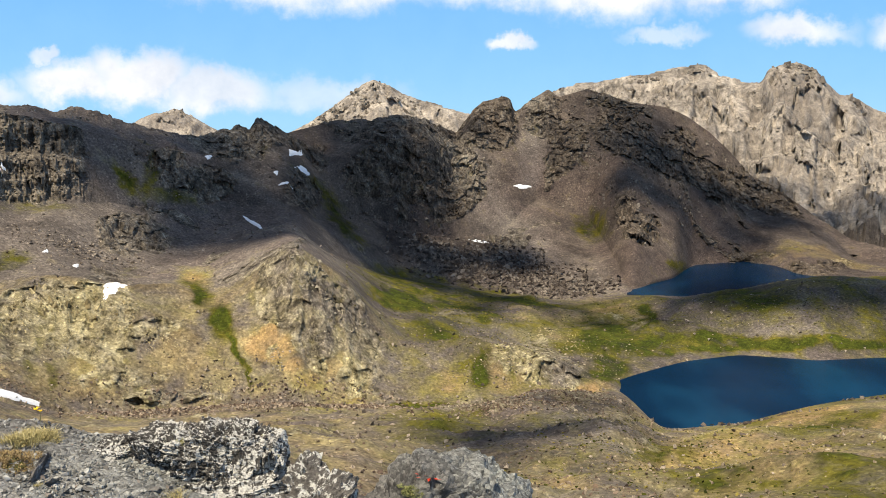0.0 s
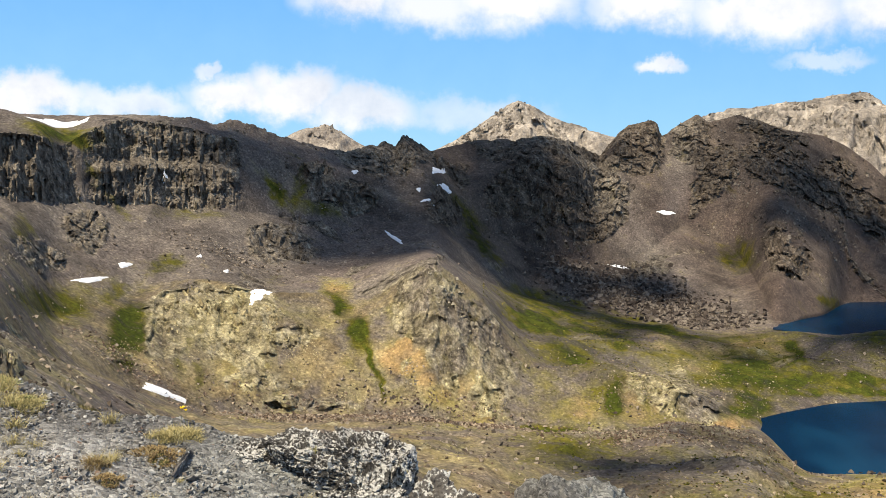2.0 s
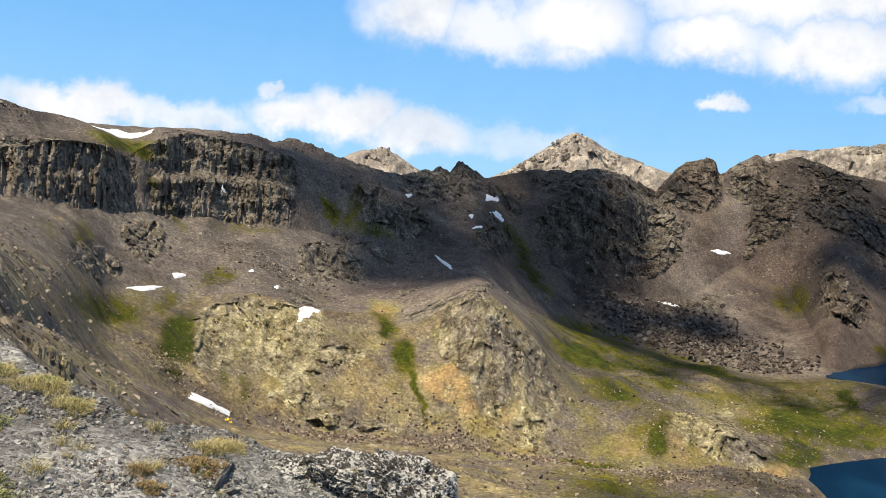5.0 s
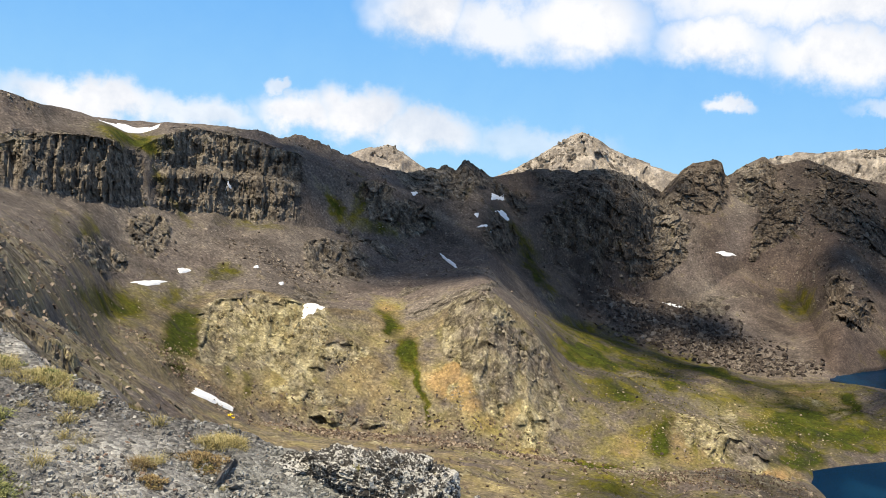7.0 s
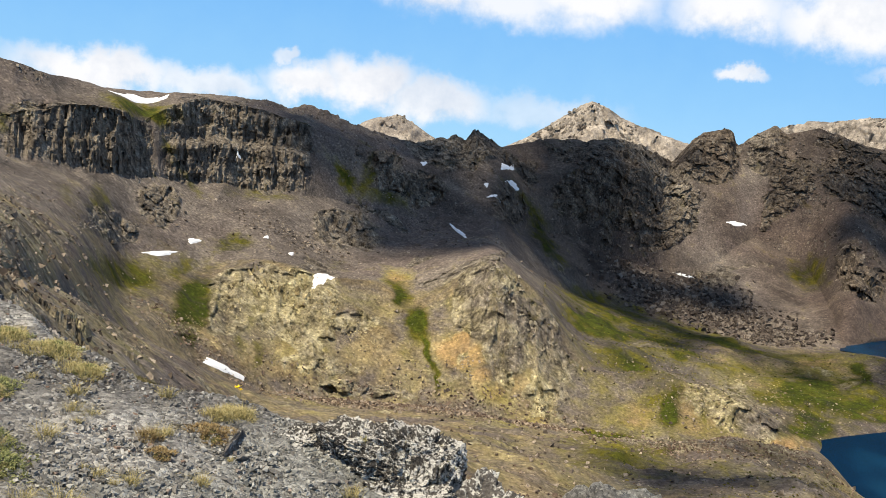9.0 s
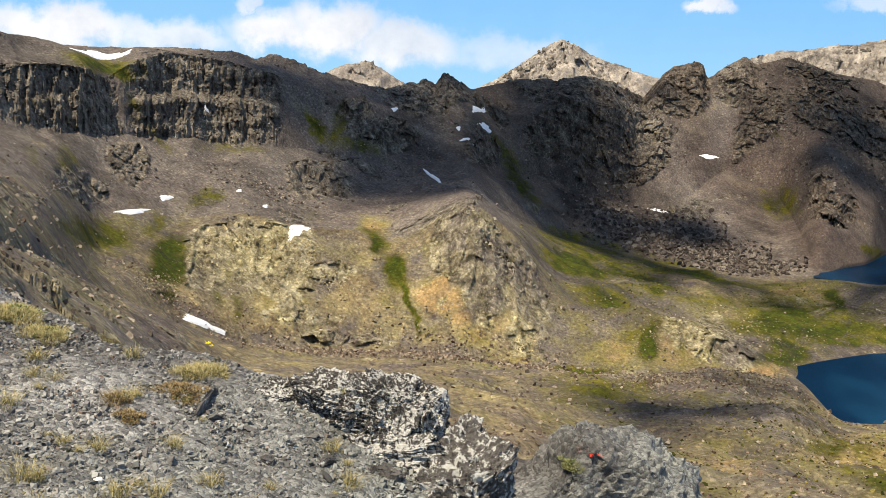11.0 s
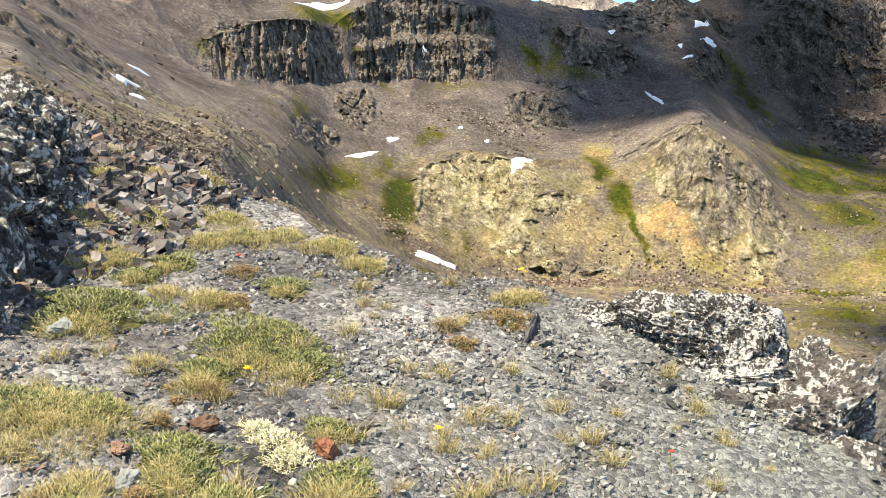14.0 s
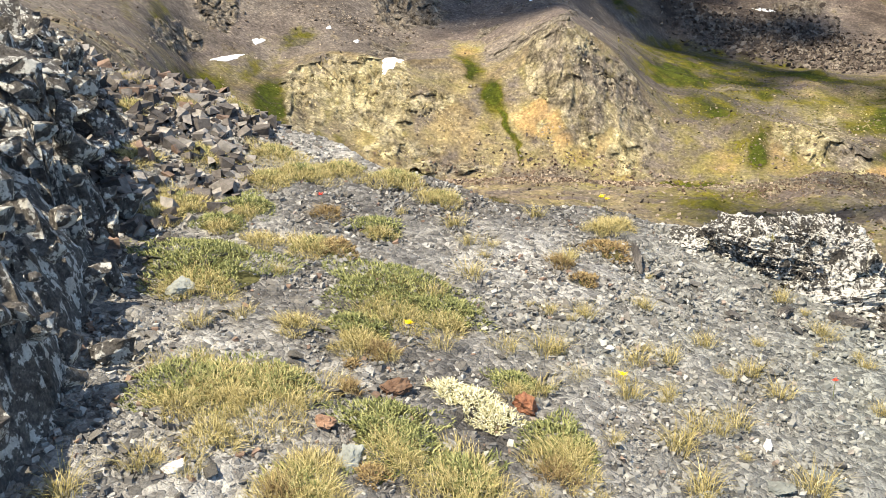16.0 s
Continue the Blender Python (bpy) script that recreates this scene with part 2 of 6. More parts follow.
# Lines of the land, each point as (azimuth clockwise from +y in degrees, metres from the lookout, height)
UPPER_SLOPE = [(-180.0, 20, -2.1), (-100.0, 20, 0.0), (-60.0, 20, -1.0), (-48.0, 22, -3.1), (-38.0, 40, -8.6), (-31.0, 90, -25.0), (-27, 115, -39.0), (-23.0, 140,
    -53.0), (-12.0, 150, -54.6), (-3.0, 140, -60.9), (8.0, 140, -62.3), (15.0, 150, -63.7), (27.0, 150, -59.1), (40.0, 150, -54.6), (90.0, 120, -32.2)]
SLOPE_FOOT = [(-180.0, 120, -21.2), (-100.0, 60, 3.1), (-60.0, 60, 1.0), (-48.0, 70, -5.5), (-38.0, 120, -18.1), (-34.0, 235, -44.8), (-31.0, 285, -63.7), (-29.0,
    302, -72.0), (-27.0, 316, -81.0), (-25.0, 325, -88.0), (-22.8, 334, -95.0), (-17.5, 345, -100.3), (-11.7, 350, -102.4), (-3.0, 352, -105.5), (3.0, 350, -107.0),
    (10.8, 400, -109.0), (13.5, 342, -109.0), (18.3, 358, -109.0), (22.4, 395, -109.0), (26.5, 428, -109.0), (34.0, 450, -108.0), (90.0, 350, -93.8)]
TERRACE_EDGE = [(-180.0, 300, -42.2), (-100.0, 110, 9.6), (-60.0, 110, 1.9), (-48.0, 130, -4.5), (-38.0, 200, -21.7), (-34.0, 285, -41.1), (-31.4, 340, -60.8),
    (-27.2, 398, -61.1), (-23.5, 402, -57.2), (-19.3, 395, -62.3), (-16.5, 402, -62.5), (-14.3, 398, -69.8), (-12.2, 405, -62.4), (-9.1, 400, -47.6), (-6.1, 402,
    -63.9), (-4.2, 400, -80.0), (-2.6, 395, -90.5), (3.0, 410, -97.7), (10.7, 411, -109.0), (14.8, 457, -109.0), (18.1, 479, -109.0), (22.3, 479, -109.0), (26.4,
    502, -109.0), (34.0, 500, -109.0), (90.0, 500, -106.3)]
TERRACE_BACK = [(-180.0, 500, -52.6), (-100.0, 170, 17.9), (-60.0, 160, 8.4), (-48.0, 180, 0.0), (-38.0, 290, -24.4), (-34.0, 330, -37.0), (-31.5, 378, -51.9),
    (-27.2, 410, -55.5), (-23.2, 420, -55.3), (-19.3, 425, -62.6), (-15.1, 440, -60.9), (-9.2, 425, -47.4), (-6.2, 470, -67.4), (-4.0, 505, -83.4), (-1.5, 520,
    -90.3), (3.0, 540, -94.2), (10.2, 520, -102.4), (18.0, 540, -89.7), (22.4, 545, -81.6), (26.2, 560, -81.3), (34.0, 560, -88.7), (90.0, 700, -98.4)]
SCREE_FOOT = [(-180.0, 700, -61.2), (-100.0, 260, 31.9), (-60.0, 230, 16.1), (-48.0, 250, 8.7), (-38.0, 345, -20.5), (-34.0, 368, -29.6), (-31.5, 404, -41.1),
    (-27.3, 432, -45.4), (-23.3, 444, -46.7), (-19.4, 465, -54.6), (-15.2, 490, -55.6), (-9.2, 500, -50.2), (-6.2, 540, -72.4), (-3.0, 590, -91.6), (0.6, 600,
    -99.0), (4.2, 592, -104.2), (7.7, 588, -105.4), (11.6, 583, -99.0), (14.5, 579, -99.0), (16.6, 603, -99.0), (17.9, 623, -99.0), (20.2, 659, -99.0), (22.4, 686,
    -99.0), (26.2, 705, -97.6), (34.0, 620, -91.6), (90.0, 900, -110.5)]
CLIFF_FOOT = [(-180.0, 900, -62.9), (-100.0, 330, 46.4), (-60.0, 290, 25.4), (-48.0, 330, 17.3), (-37.6, 385, -16.7), (-35.9, 391, -18.1), (-34.1, 408, -22.6),
    (-30.0, 448, -28.8), (-25.1, 488, -32.8), (-21.7, 500, -28.4), (-18.2, 522, -36.4), (-14.6, 530, -44.9), (-9.3, 555, -41.9), (-7.5, 590, -50.6), (-5.1, 640,
    -55.0), (-1.9, 665, -65.7), (1.6, 680, -75.7), (4.1, 700, -69.0), (5.9, 745, -50.2), (9.1, 735, -69.5), (11.5, 592, -99.0), (12.9, 633, -99.0), (14.3, 662,
    -99.0), (14.8, 723, -99.0), (16.3, 742, -99.0), (18.5, 758, -99.0), (20.1, 738, -99.0), (20.9, 702, -99.0), (22.3, 694, -99.0), (27.0, 720, -98.6), (34.0, 800,
    -98.2), (90.0, 1000, -105.1)]
CLIFF_TOP = [(-180.0, 1000, -34.9), (-100.0, 370, 52.0), (-60.0, 330, 31.8), (-48.0, 360, 22.0), (-37.7, 404, -2.3), (-34.8, 424, 2.9), (-32.3, 434, 2.1), (-30.8,
    462, -3.6), (-28.9, 482, 6.9), (-26.9, 508, 10.3), (-24.0, 520, 10.7), (-21.9, 528, 6.5), (-19.8, 538, 1.1), (-17.0, 552, -8.2), (-14.8, 555, -16.2), (-11.3,
    600, -9.5), (-9.5, 610, -12.2), (-7.7, 632, -23.0), (-4.3, 670, -1.1), (-0.9, 695, -2.6), (0.6, 740, -13.6), (2.0, 752, -2.3), (3.7, 758, -6.9), (5.5, 765,
    -23.3), (7.1, 780, -4.7), (9.3, 792, 4.8), (11.0, 803, 0.0), (14.4, 830, -10.8), (16.4, 850, -30.0)]
CLIFF_TOP_EAST = [(18.7, 858, -55.0), (21.0, 850, -71.0), (22.5, 845, -82.0), (24.0, 820, -102.1), (27.0, 790, -101.2), (34.0, 850, -101.4), (90.0, 1200, -94.4)]
CREST = [(-180.0, 1200, 0.0), (-100.0, 430, 60.4), (-60.0, 400, 42.0), (-48.0, 415, 30.5), (-37.7, 435, 18.2), (-36.0, 445, 14.5), (-33.0, 485, 12.1), (-29.4, 525,
    11.8), (-27.0, 545, 14.9), (-24.0, 552, 14.9), (-22.6, 558, 11.7), (-21.3, 562, 14.8), (-18.4, 575, 5.6), (-17.0, 582, 1.3), (-14.4, 600, -0.6), (-12.3, 625,
    7.0), (-11.7, 630, 2.5), (-11.2, 640, 11.6), (-9.5, 655, 1.0), (-6.5, 700, 9.9)]
CREST_EAST = [(-3.0, 720, 13.1), (-1.5, 740, 14.0), (-0.3, 760, 6.9), (0.8, 780, 0.0), (1.6, 785, 16.7), (2.3, 790, 25.4), (3.6, 795, 30.8), (4.1, 797, 28.0), (4.3,
    800, 15.5), (4.9, 805, 23.4), (6.3, 815, 37.8), (7.0, 820, 31.1), (8.7, 830, 38.3), (10.3, 845, 28.8), (13.3, 860, 22.9), (14.5, 870, 15.4), (15.7, 875, 2.6),
    (16.7, 878, -11.3), (18.0, 880, -33.4), (20.4, 880, -55.8), (21.9, 870, -72.2), (23.8, 850, -89.1), (27.0, 840, -97.2), (34.0, 900, -102.5), (90.0, 1400, -73.4)]
FAR_CREST = [(-60.0, 1300, -45.4), (2.0, 1250, -43.7), (5.5, 1300, 35.4), (7.0, 1320, 63.6), (9.6, 1340, 70.5), (11.9, 1350, 81.6), (14.2, 1360, 91.7), (15.4, 1360,
    91.2), (16.2, 1360, 79.1), (17.5, 1360, 70.8), (18.6, 1360, 66.4), (18.9, 1362, 87.3), (19.6, 1365, 94.8), (20.6, 1370, 96.9), (21.5, 1375, 89.0), (22.1, 1380,
    69.7), (22.8, 1380, 54.1), (23.4, 1385, 52.5), (24.0, 1390, 42.4), (24.6, 1400, 31.0), (25.7, 1400, 23.0), (34.0, 1450, -25.3), (60.0, 1500, -78.6)]
DISTANT_PEAKS = [(-40.0, 2800, -97.8), (-18.8, 2800, 0.0), (-18.2, 2800, 29.2), (-17.5, 2800, 48.8), (-16.0, 2800, 68.7), (-15.1, 2800, 54.3), (-13.8, 2800, 16.6),
    (-13.0, 2800, -8.3), (-11.5, 2600, -45.4), (-9.6, 2400, -2.9), (-7.8, 2400, 36.2), (-6.4, 2400, 76.8), (-5.0, 2400, 118.9), (-4.2, 2400, 134.9), (-3.3, 2400,
    123.5), (-2.4, 2400, 99.0), (-0.8, 2400, 80.2), (0.6, 2400, 61.3), (1.6, 2400, 48.2), (3.4, 2400, 21.9), (8.0, 2400, -83.8), (60.0, 2400, -83.8)]

LAKE_1, LAKE_2 = -109.0, -99.0


def facets(x, y, size, seed=0, tilt=1.0):
    """Broken blocks: each cell a plane of its own height and tilt, about -1 to 1."""
    x, y = x / size, y / size
    ix, iy = np.floor(x), np.floor(y)
    best, value = np.full(x.shape, 9.0), np.zeros(x.shape)
    for i in (-1, 0, 1):
        for j in (-1, 0, 1):
            cx, cy = ix + i, iy + j
            dx = x - cx - hash01(cx, cy, seed)
            dy = y - cy - hash01(cx, cy, seed + 1)
            d = dx * dx + dy * dy
            v = hash01(cx, cy, seed + 2) * 2 - 1 + tilt * (dx * (hash01(cx, cy, seed + 3) * 2 - 1) + dy * (hash01(cx, cy, seed + 4) * 2 - 1))
            nearer = d < best
            best, value = np.where(nearer, d, best), np.where(nearer, v, value)
    return value


def along(line, az, blur):
    """Distance and height of a line at each azimuth, its corners rounded over blur degrees."""
    a = np.array(sorted(line))
    a = np.vstack([[a[-1, 0] - 360, *a[-1, 1:]], a, [a[0, 0] + 360, *a[0, 1:]]])
    total = 0
    for k in range(-6, 7):
        w = math.exp(-(k / 3.0) ** 2)
        total = total + w * np.array([np.interp(az + k / 3.0 * blur, a[:, 0], a[:, 1]), np.interp(az + k / 3.0 * blur, a[:, 0], a[:, 2])])
    total = total / sum(math.exp(-(k / 3.0) ** 2) for k in range(-6, 7))
    return total[0], total[1]


def smooth(lo, hi, v):
    u = np.clip((v - lo) / (hi - lo), 0, 1)
    return u * u * (3 - 2 * u)


def tri_mesh(name, v, f, mat):
    me = bpy.data.meshes.new(name)
    me.vertices.add(len(v))
    me.vertices.foreach_set("co", np.asarray(v, dtype=np.float32).ravel())
    me.loops.add(f.size)
    me.loops.foreach_set("vertex_index", f.astype(np.int32).ravel())
    me.polygons.add(len(f))
    me.polygons.foreach_set("loop_start", np.arange(0, f.size, 3, dtype=np.int32))
    me.update()
    me.validate()
    me.shade_flat()
    me.materials.append(mat)
    return me


def rock_ball(level):
    bm = bmesh.new()
    bmesh.ops.create_icosphere(bm, subdivisions=level, radius=1)
    v = np.array([p.co[:] for p in bm.verts])
    f = np.array([[p.index for p in t.verts] for t in bm.faces])
    bm.free()
    return v, f


FOOT, EDGE, BACK, SCREE, CLIFF, TOP, RIM, FAR, DISTANT = 3, 4, 5, 6, 7, 8, 9, 13, 16


def survey(az):
    """The lines as arrays of distance and height for each azimuth, from near to far."""
    one = np.ones_like(az)
    rc, zc = along(CREST + CREST_EAST, az, 0.12)
    rf, zf = along(FAR_CREST, az, 0.12)
    rd, zd = along(DISTANT_PEAKS, az, 0.1)
    z9 = np.interp(az, [-180, -60, -38, -25, 0, 90, 180], [-2.2, -1.8, -2.4, -3.0, -3.8, -3.8, -2.2])
    lines = [(4 * one, -3.0 * one), (9 * one, z9), along(UPPER_SLOPE, az, 1.5), along(SLOPE_FOOT, az, 0.8), along(TERRACE_EDGE, az, 0.45),
             along(TERRACE_BACK, az, 0.6), along(SCREE_FOOT, az, 0.6), along(CLIFF_FOOT, az, 0.5), along(CLIFF_TOP + CLIFF_TOP_EAST, az, 0.4),
             (rc, zc), (rc + 70, zc - 45), (rc + 150, np.minimum(zc - 60, -85)), (np.maximum(rf - 330, rc + 170), -88 * one),
             (rf, zf), (rf + 300, zf - 120), (rd - 420, -110 * one), (rd, zd), (rd + 500, zd - 220), (3900 * one, -190 * one), (4900 * one, -200 * one)]
    rr = np.array([l[0] for l in lines])
    rr = np.maximum.accumulate(rr + np.arange(len(lines))[:, None] * 0.01, axis=0)
    return rr, np.array([l[1] for l in lines])


# turf, ochre earth and bare rock: azimuth, distance, half width and half depth in metres, amount
TURF_CLIFFS = [(-31.6, 459, 13, 11, 1.0), (-29.3, 473, 9, 8, 1.0), (-29.7, 465, 4, 11, 0.9), (-28.8, 464, 5, 14, 0.9), (-24.4, 488, 18, 4, 0.6), (-17.9, 539, 10, 14,
    1.0), (-16.9, 539, 5, 13, 0.9), (-7.4, 599, 4, 33, 0.9), (-5.6, 592, 7, 24, 0.8), (-14.7, 539, 13, 7, 0.4), (-33.1, 389, 8, 8, 0.6), (-31.2, 399, 11, 6, 0.4),
    (8.8, 731, 13, 10, 0.9), (9.5, 713, 6, 7, 0.7)]
TURF_TERRACE = [(-25.3, 424, 11, 10, 1.0), (-18.7, 438, 11, 7, 0.8), (-30.9, 355, 11, 19, 0.9), (-29.4, 332, 8, 21, 0.8), (-27.0, 342, 7, 38, 1.2), (-28.0, 275, 7,
    15, 0.8), (-23.2, 333, 2, 18, 0.8), (-24.3, 332, 3, 15, 0.6), (-16.5, 406, 6, 5, 1.0), (-14.7, 406, 6, 14, 1.2), (-13.8, 387, 4, 13, 1.3), (-12.8, 372, 2, 11,
    1.2), (-12.4, 361, 2, 5, 0.8), (-21.1, 344, 13, 7, 0.4), (-17.1, 389, 12, 8, 0.4)]
OCHRE_TERRACE = [(-11.3, 375, 10, 8, 1.7), (-14.7, 428, 13, 11, 0.3), (-22.4, 386, 24, 16, 0.8), (-17.0, 372, 16, 15, 0.8), (-19.0, 352, 26, 11, 0.8), (-6.0, 361,
    11, 15, 0.9), (-8.2, 361, 13, 10, 1.0), (-0.3, 363, 20, 11, 0.8), (4.1, 386, 21, 24, 0.9), (6.9, 464, 20, 32, 0.8), (-14.2, 347, 26, 7, 0.7), (-29.8, 347, 17,
    34, 0.5), (-33.7, 379, 14, 12, 0.4), (6.4, 501, 31, 20, 0.8), (9.5, 575, 28, 17, 0.7)]
OCHRE_EAST = [(20.0, 264, 36, 36, 1.0), (25.2, 322, 24, 40, 1.0), (12.6, 210, 16, 21, 0.7), (9.9, 512, 35, 25, 0.8), (7.8, 332, 12, 21, 0.6), (16.3, 373, 14, 18,
    0.7), (22.8, 512, 48, 14, 0.3), (22.6, 767, 57, 27, 0.7), (19.4, 185, 23, 14, 0.9)]

# hillocks: azimuth, distance, half width, half depth, height in metres
HILLOCKS = [(5.6, 398, 24, 14, 9), (1.5, 402, 12, 10, 5), (7.8, 338, 30, 12, 6), (2.5, 318, 26, 10, 4.5), (13, 262, 24, 10, 4), (21, 205, 20, 9, 3.5), (9.5, 452, 16, 12, 5), (-1.5, 440, 14, 14, 4), (17, 300, 24, 9, 3)]
NEAR_ROCK = [(5.6, 396, 20, 12, .9), (7.8, 336, 24, 9, .7), (2.5, 316, 24, 8, .9), (-46, 45, 6, 16, 1), (-42, 75, 8, 30, 1), (-40, 130, 10, 40, .9), (-43.5, 250, 20, 30, .7)]
WARM = OCHRE_TERRACE + OCHRE_EAST


def patch(px, py, spots):
    total = np.zeros_like(px)
    for a, r, w, d, amount in spots:
        dx, dy = px - r * math.sin(radians(a)), py - r * math.cos(radians(a))
        along_r = dx * math.sin(radians(a)) + dy * math.cos(radians(a))
        across = dx * math.cos(radians(a)) - dy * math.sin(radians(a))
        total = np.maximum(total, amount * np.exp(-((across / w) ** 2 + (along_r / d) ** 2) ** 1.5))
    return total


# the same by the way they are seen: bearing and elevation from the lookout, half width and half height in degrees, turn, amount
TURF_HIGH = [(-30.77, 0.16, 2.03, 0.44, -10, 1.2), (-28.68, -2.89, 0.29, 1.31, 30, 1.1), (-24.04, -4.02, 1.75, 0.4, 4, 0.7), (-18.82, -2.34, 0.31, 0.9, 35, 1.1),
    (-17.44, -2.39, 0.34, 1.03, -15, 1.1), (-16.29, -3.75, 1.32, 0.35, -25, 0.8), (-37.71, -0.49, 0.86, 0.57, 5, 0.9), (-32.92, -5.07, 0.56, 0.87, 19, 0.6), (-34.53,
    -5.17, 0.31, 0.93, 35, 0.4), (-30.95, -9.24, 1.86, 0.9, -13, 0.9), (-27.29, -10.99, 0.87, 1.67, -13, 1.5), (-27.17, -13.0, 0.17, 0.67, 2, 1.0), (-23.39, -13.96,
    0.31, 0.55, -7, 0.8), (-24.46, -13.23, 0.27, 0.61, 2, 0.6), (-14.74, -9.75, 0.46, 0.91, 29, 1.3), (-13.75, -11.3, 0.53, 1.06, 24, 1.3), (-12.93, -12.96, 0.21,
    1.13, 20, 1.3), (-12.34, -14.39, 0.14, 0.89, 10, 1.1), (-25.35, -7.18, 0.87, 0.44, 4, 0.8), (-18.81, -7.98, 0.76, 0.28, 4, 0.6), (-28.23, -8.89, 0.59, 0.66, 3,
    0.8), (-15.24, -8.82, 0.77, 0.28, -5, 0.7)]
TURF_LOW = [(-0.79, -9.85, 3.86, 0.81, -17, 1.0), (-2.4, -10.15, 1.97, 0.54, -17, 1.5), (1.69, -10.82, 2.31, 0.46, -12, 1.1), (-1.63, -16.73, 1.58, 0.31, 0, 1.6),
    (2.59, -14.71, 0.73, 0.86, -1, 1.2), (1.1, -14.44, 0.54, 0.34, 8, 0.7), (10.21, -12.12, 2.87, 0.54, 10, 1.5), (12.64, -11.1, 0.46, 0.43, 11, 1.7), (10.15,
    -13.99, 0.99, 0.87, 31, 1.2), (12.49, -13.31, 1.76, 0.21, 11, 1.2), (5.75, -11.73, 2.86, 0.51, 1, 0.6), (-7.29, -3.75, 0.34, 1.37, 46, 1.0), (-6.26, -5.38, 0.31,
    1.55, 41, 1.1), (-8.82, -2.33, 0.69, 0.34, 5, 0.4), (9.05, -5.42, 0.67, 0.67, -24, 1.0)]
TURF_SHORE = [(10.7, -12.79, 2.9, 0.55, 2, 1.4), (12.62, -11.01, 0.37, 0.67, 3, 1.6), (10.21, -14.26, 1.31, 0.83, 12, 1.2), (18.97, -12.32, 4.74, 0.22, 4, 1.5),
    (16.06, -12.28, 1.96, 0.39, 4, 1.2), (24.77, -11.84, 1.46, 0.29, 5, 1.6), (8.95, -11.59, 3.09, 0.55, -3, 0.9), (13.6, -18.87, 2.04, 0.31, 9, 0.9), (17.67,
    -20.17, 3.28, 0.43, 6, 1.0), (23.52, -16.37, 2.89, 0.43, 15, 0.9), (24.28, -19.3, 2.1, 0.54, 8, 0.9), (20.8, -17.88, 1.9, 0.29, 16, 0.6), (9.17, -5.58, 0.89,
    0.68, -29, 1.0), (2.64, -9.81, 2.81, 0.42, -7, 0.8), (21.31, -8.68, 3.64, 0.24, 7, 0.5), (20.0, -6.95, 1.84, 0.22, 3, 0.5), (14.11, -8.18, 0.46, 0.33, 2, 0.8)]
OCHRE_SPOTS = [(-10.79, -13.01, 2.1, 1.3, -4, 1.05), (-9.6, -14.1, 1.2, 0.8, -20, 0.95), (-15.09, -8.46, 1.4, 0.7, -5, 0.9), (-21.14, -14.03, 5.93, 1.92, -2, 0.7), (-8.62, -15.13, 2.11, 1.06, -13,
    0.8), (-5.32, -16.13, 1.4, 0.91, 7, 0.8), (0.53, -15.35, 2.03, 1.35, 8, 0.9), (5.69, -13.88, 2.22, 1.27, -11, 0.7), (-22.75, -10.71, 2.74, 1.72, 3, 0.8), (8.8,
    -10.75, 3.37, 0.67, 9, 0.7), (9.11, -15.54, 1.55, 0.5, 11, 1.0), (-2.34, -11.34, 1.03, 1.03, 7, 0.2), (2.06, -16.78, 2.34, 0.47, 4, 0.9), (10.31, -10.69, 3.07,
    0.61, 2, 0.9), (20.69, -8.55, 4.28, 0.37, 5, 0.5), (21.66, -16.2, 4.06, 0.94, 16, 1.0), (16.29, -18.65, 6.66, 1.0, 13, 0.9), (19.63, -20.21, 6.41, 0.64, 7, 0.8),
    (7.01, -20.55, 3.18, 1.06, -7, 0.8), (4.1, -15.64, 2.12, 1.41, -8, 0.8)]
CRAGS_HIGH = [(-33.94, -1.1, 3.92, 1.51, -11, 1.2), (-25.78, -0.21, 3.62, 1.48, 1, 1.2), (-25.31, -2.53, 3.65, 1.26, -1, 1.2), (-32.18, -6.34, 1.73, 0.76, -23, 0.9),
    (-29.71, -5.2, 1.46, 1.14, -43, 0.9), (-19.16, -5.65, 1.45, 1.24, -1, 1.0), (-13.49, -0.66, 2.08, 1.38, -15, 0.7), (-14.14, -3.15, 1.91, 1.39, -25, 0.9),
    (-16.16, -1.93, 1.38, 1.73, -15, 0.7), (-11.14, 0.23, 2.07, 1.04, -5, 1.0), (-8.68, -3.7, 1.21, 1.21, -35, 0.9), (-1.07, -1.26, 2.71, 2.71, -49, 1.2), (-4.34,
    -2.25, 1.54, 2.06, -54, 0.9), (0.84, -3.45, 1.51, 2.01, -44, 1.1), (2.81, 0.78, 1.58, 1.9, 26, 1.3), (6.1, 1.07, 1.23, 1.53, 5, 1.1), (7.86, -0.73, 0.93, 1.86,
    -26, 0.9), (10.41, 0.48, 1.83, 1.83, -36, 0.7), (11.46, -5.48, 1.35, 0.9, -35, 0.9), (9.64, 1.85, 1.33, 0.65, -6, 1.0), (-37.25, -7.38, 1.47, 1.76, -9, 1.0),
    (-34.89, -7.28, 0.76, 0.67, 3, 0.8), (-34.08, -12.41, 1.26, 0.5, -20, 0.7)]
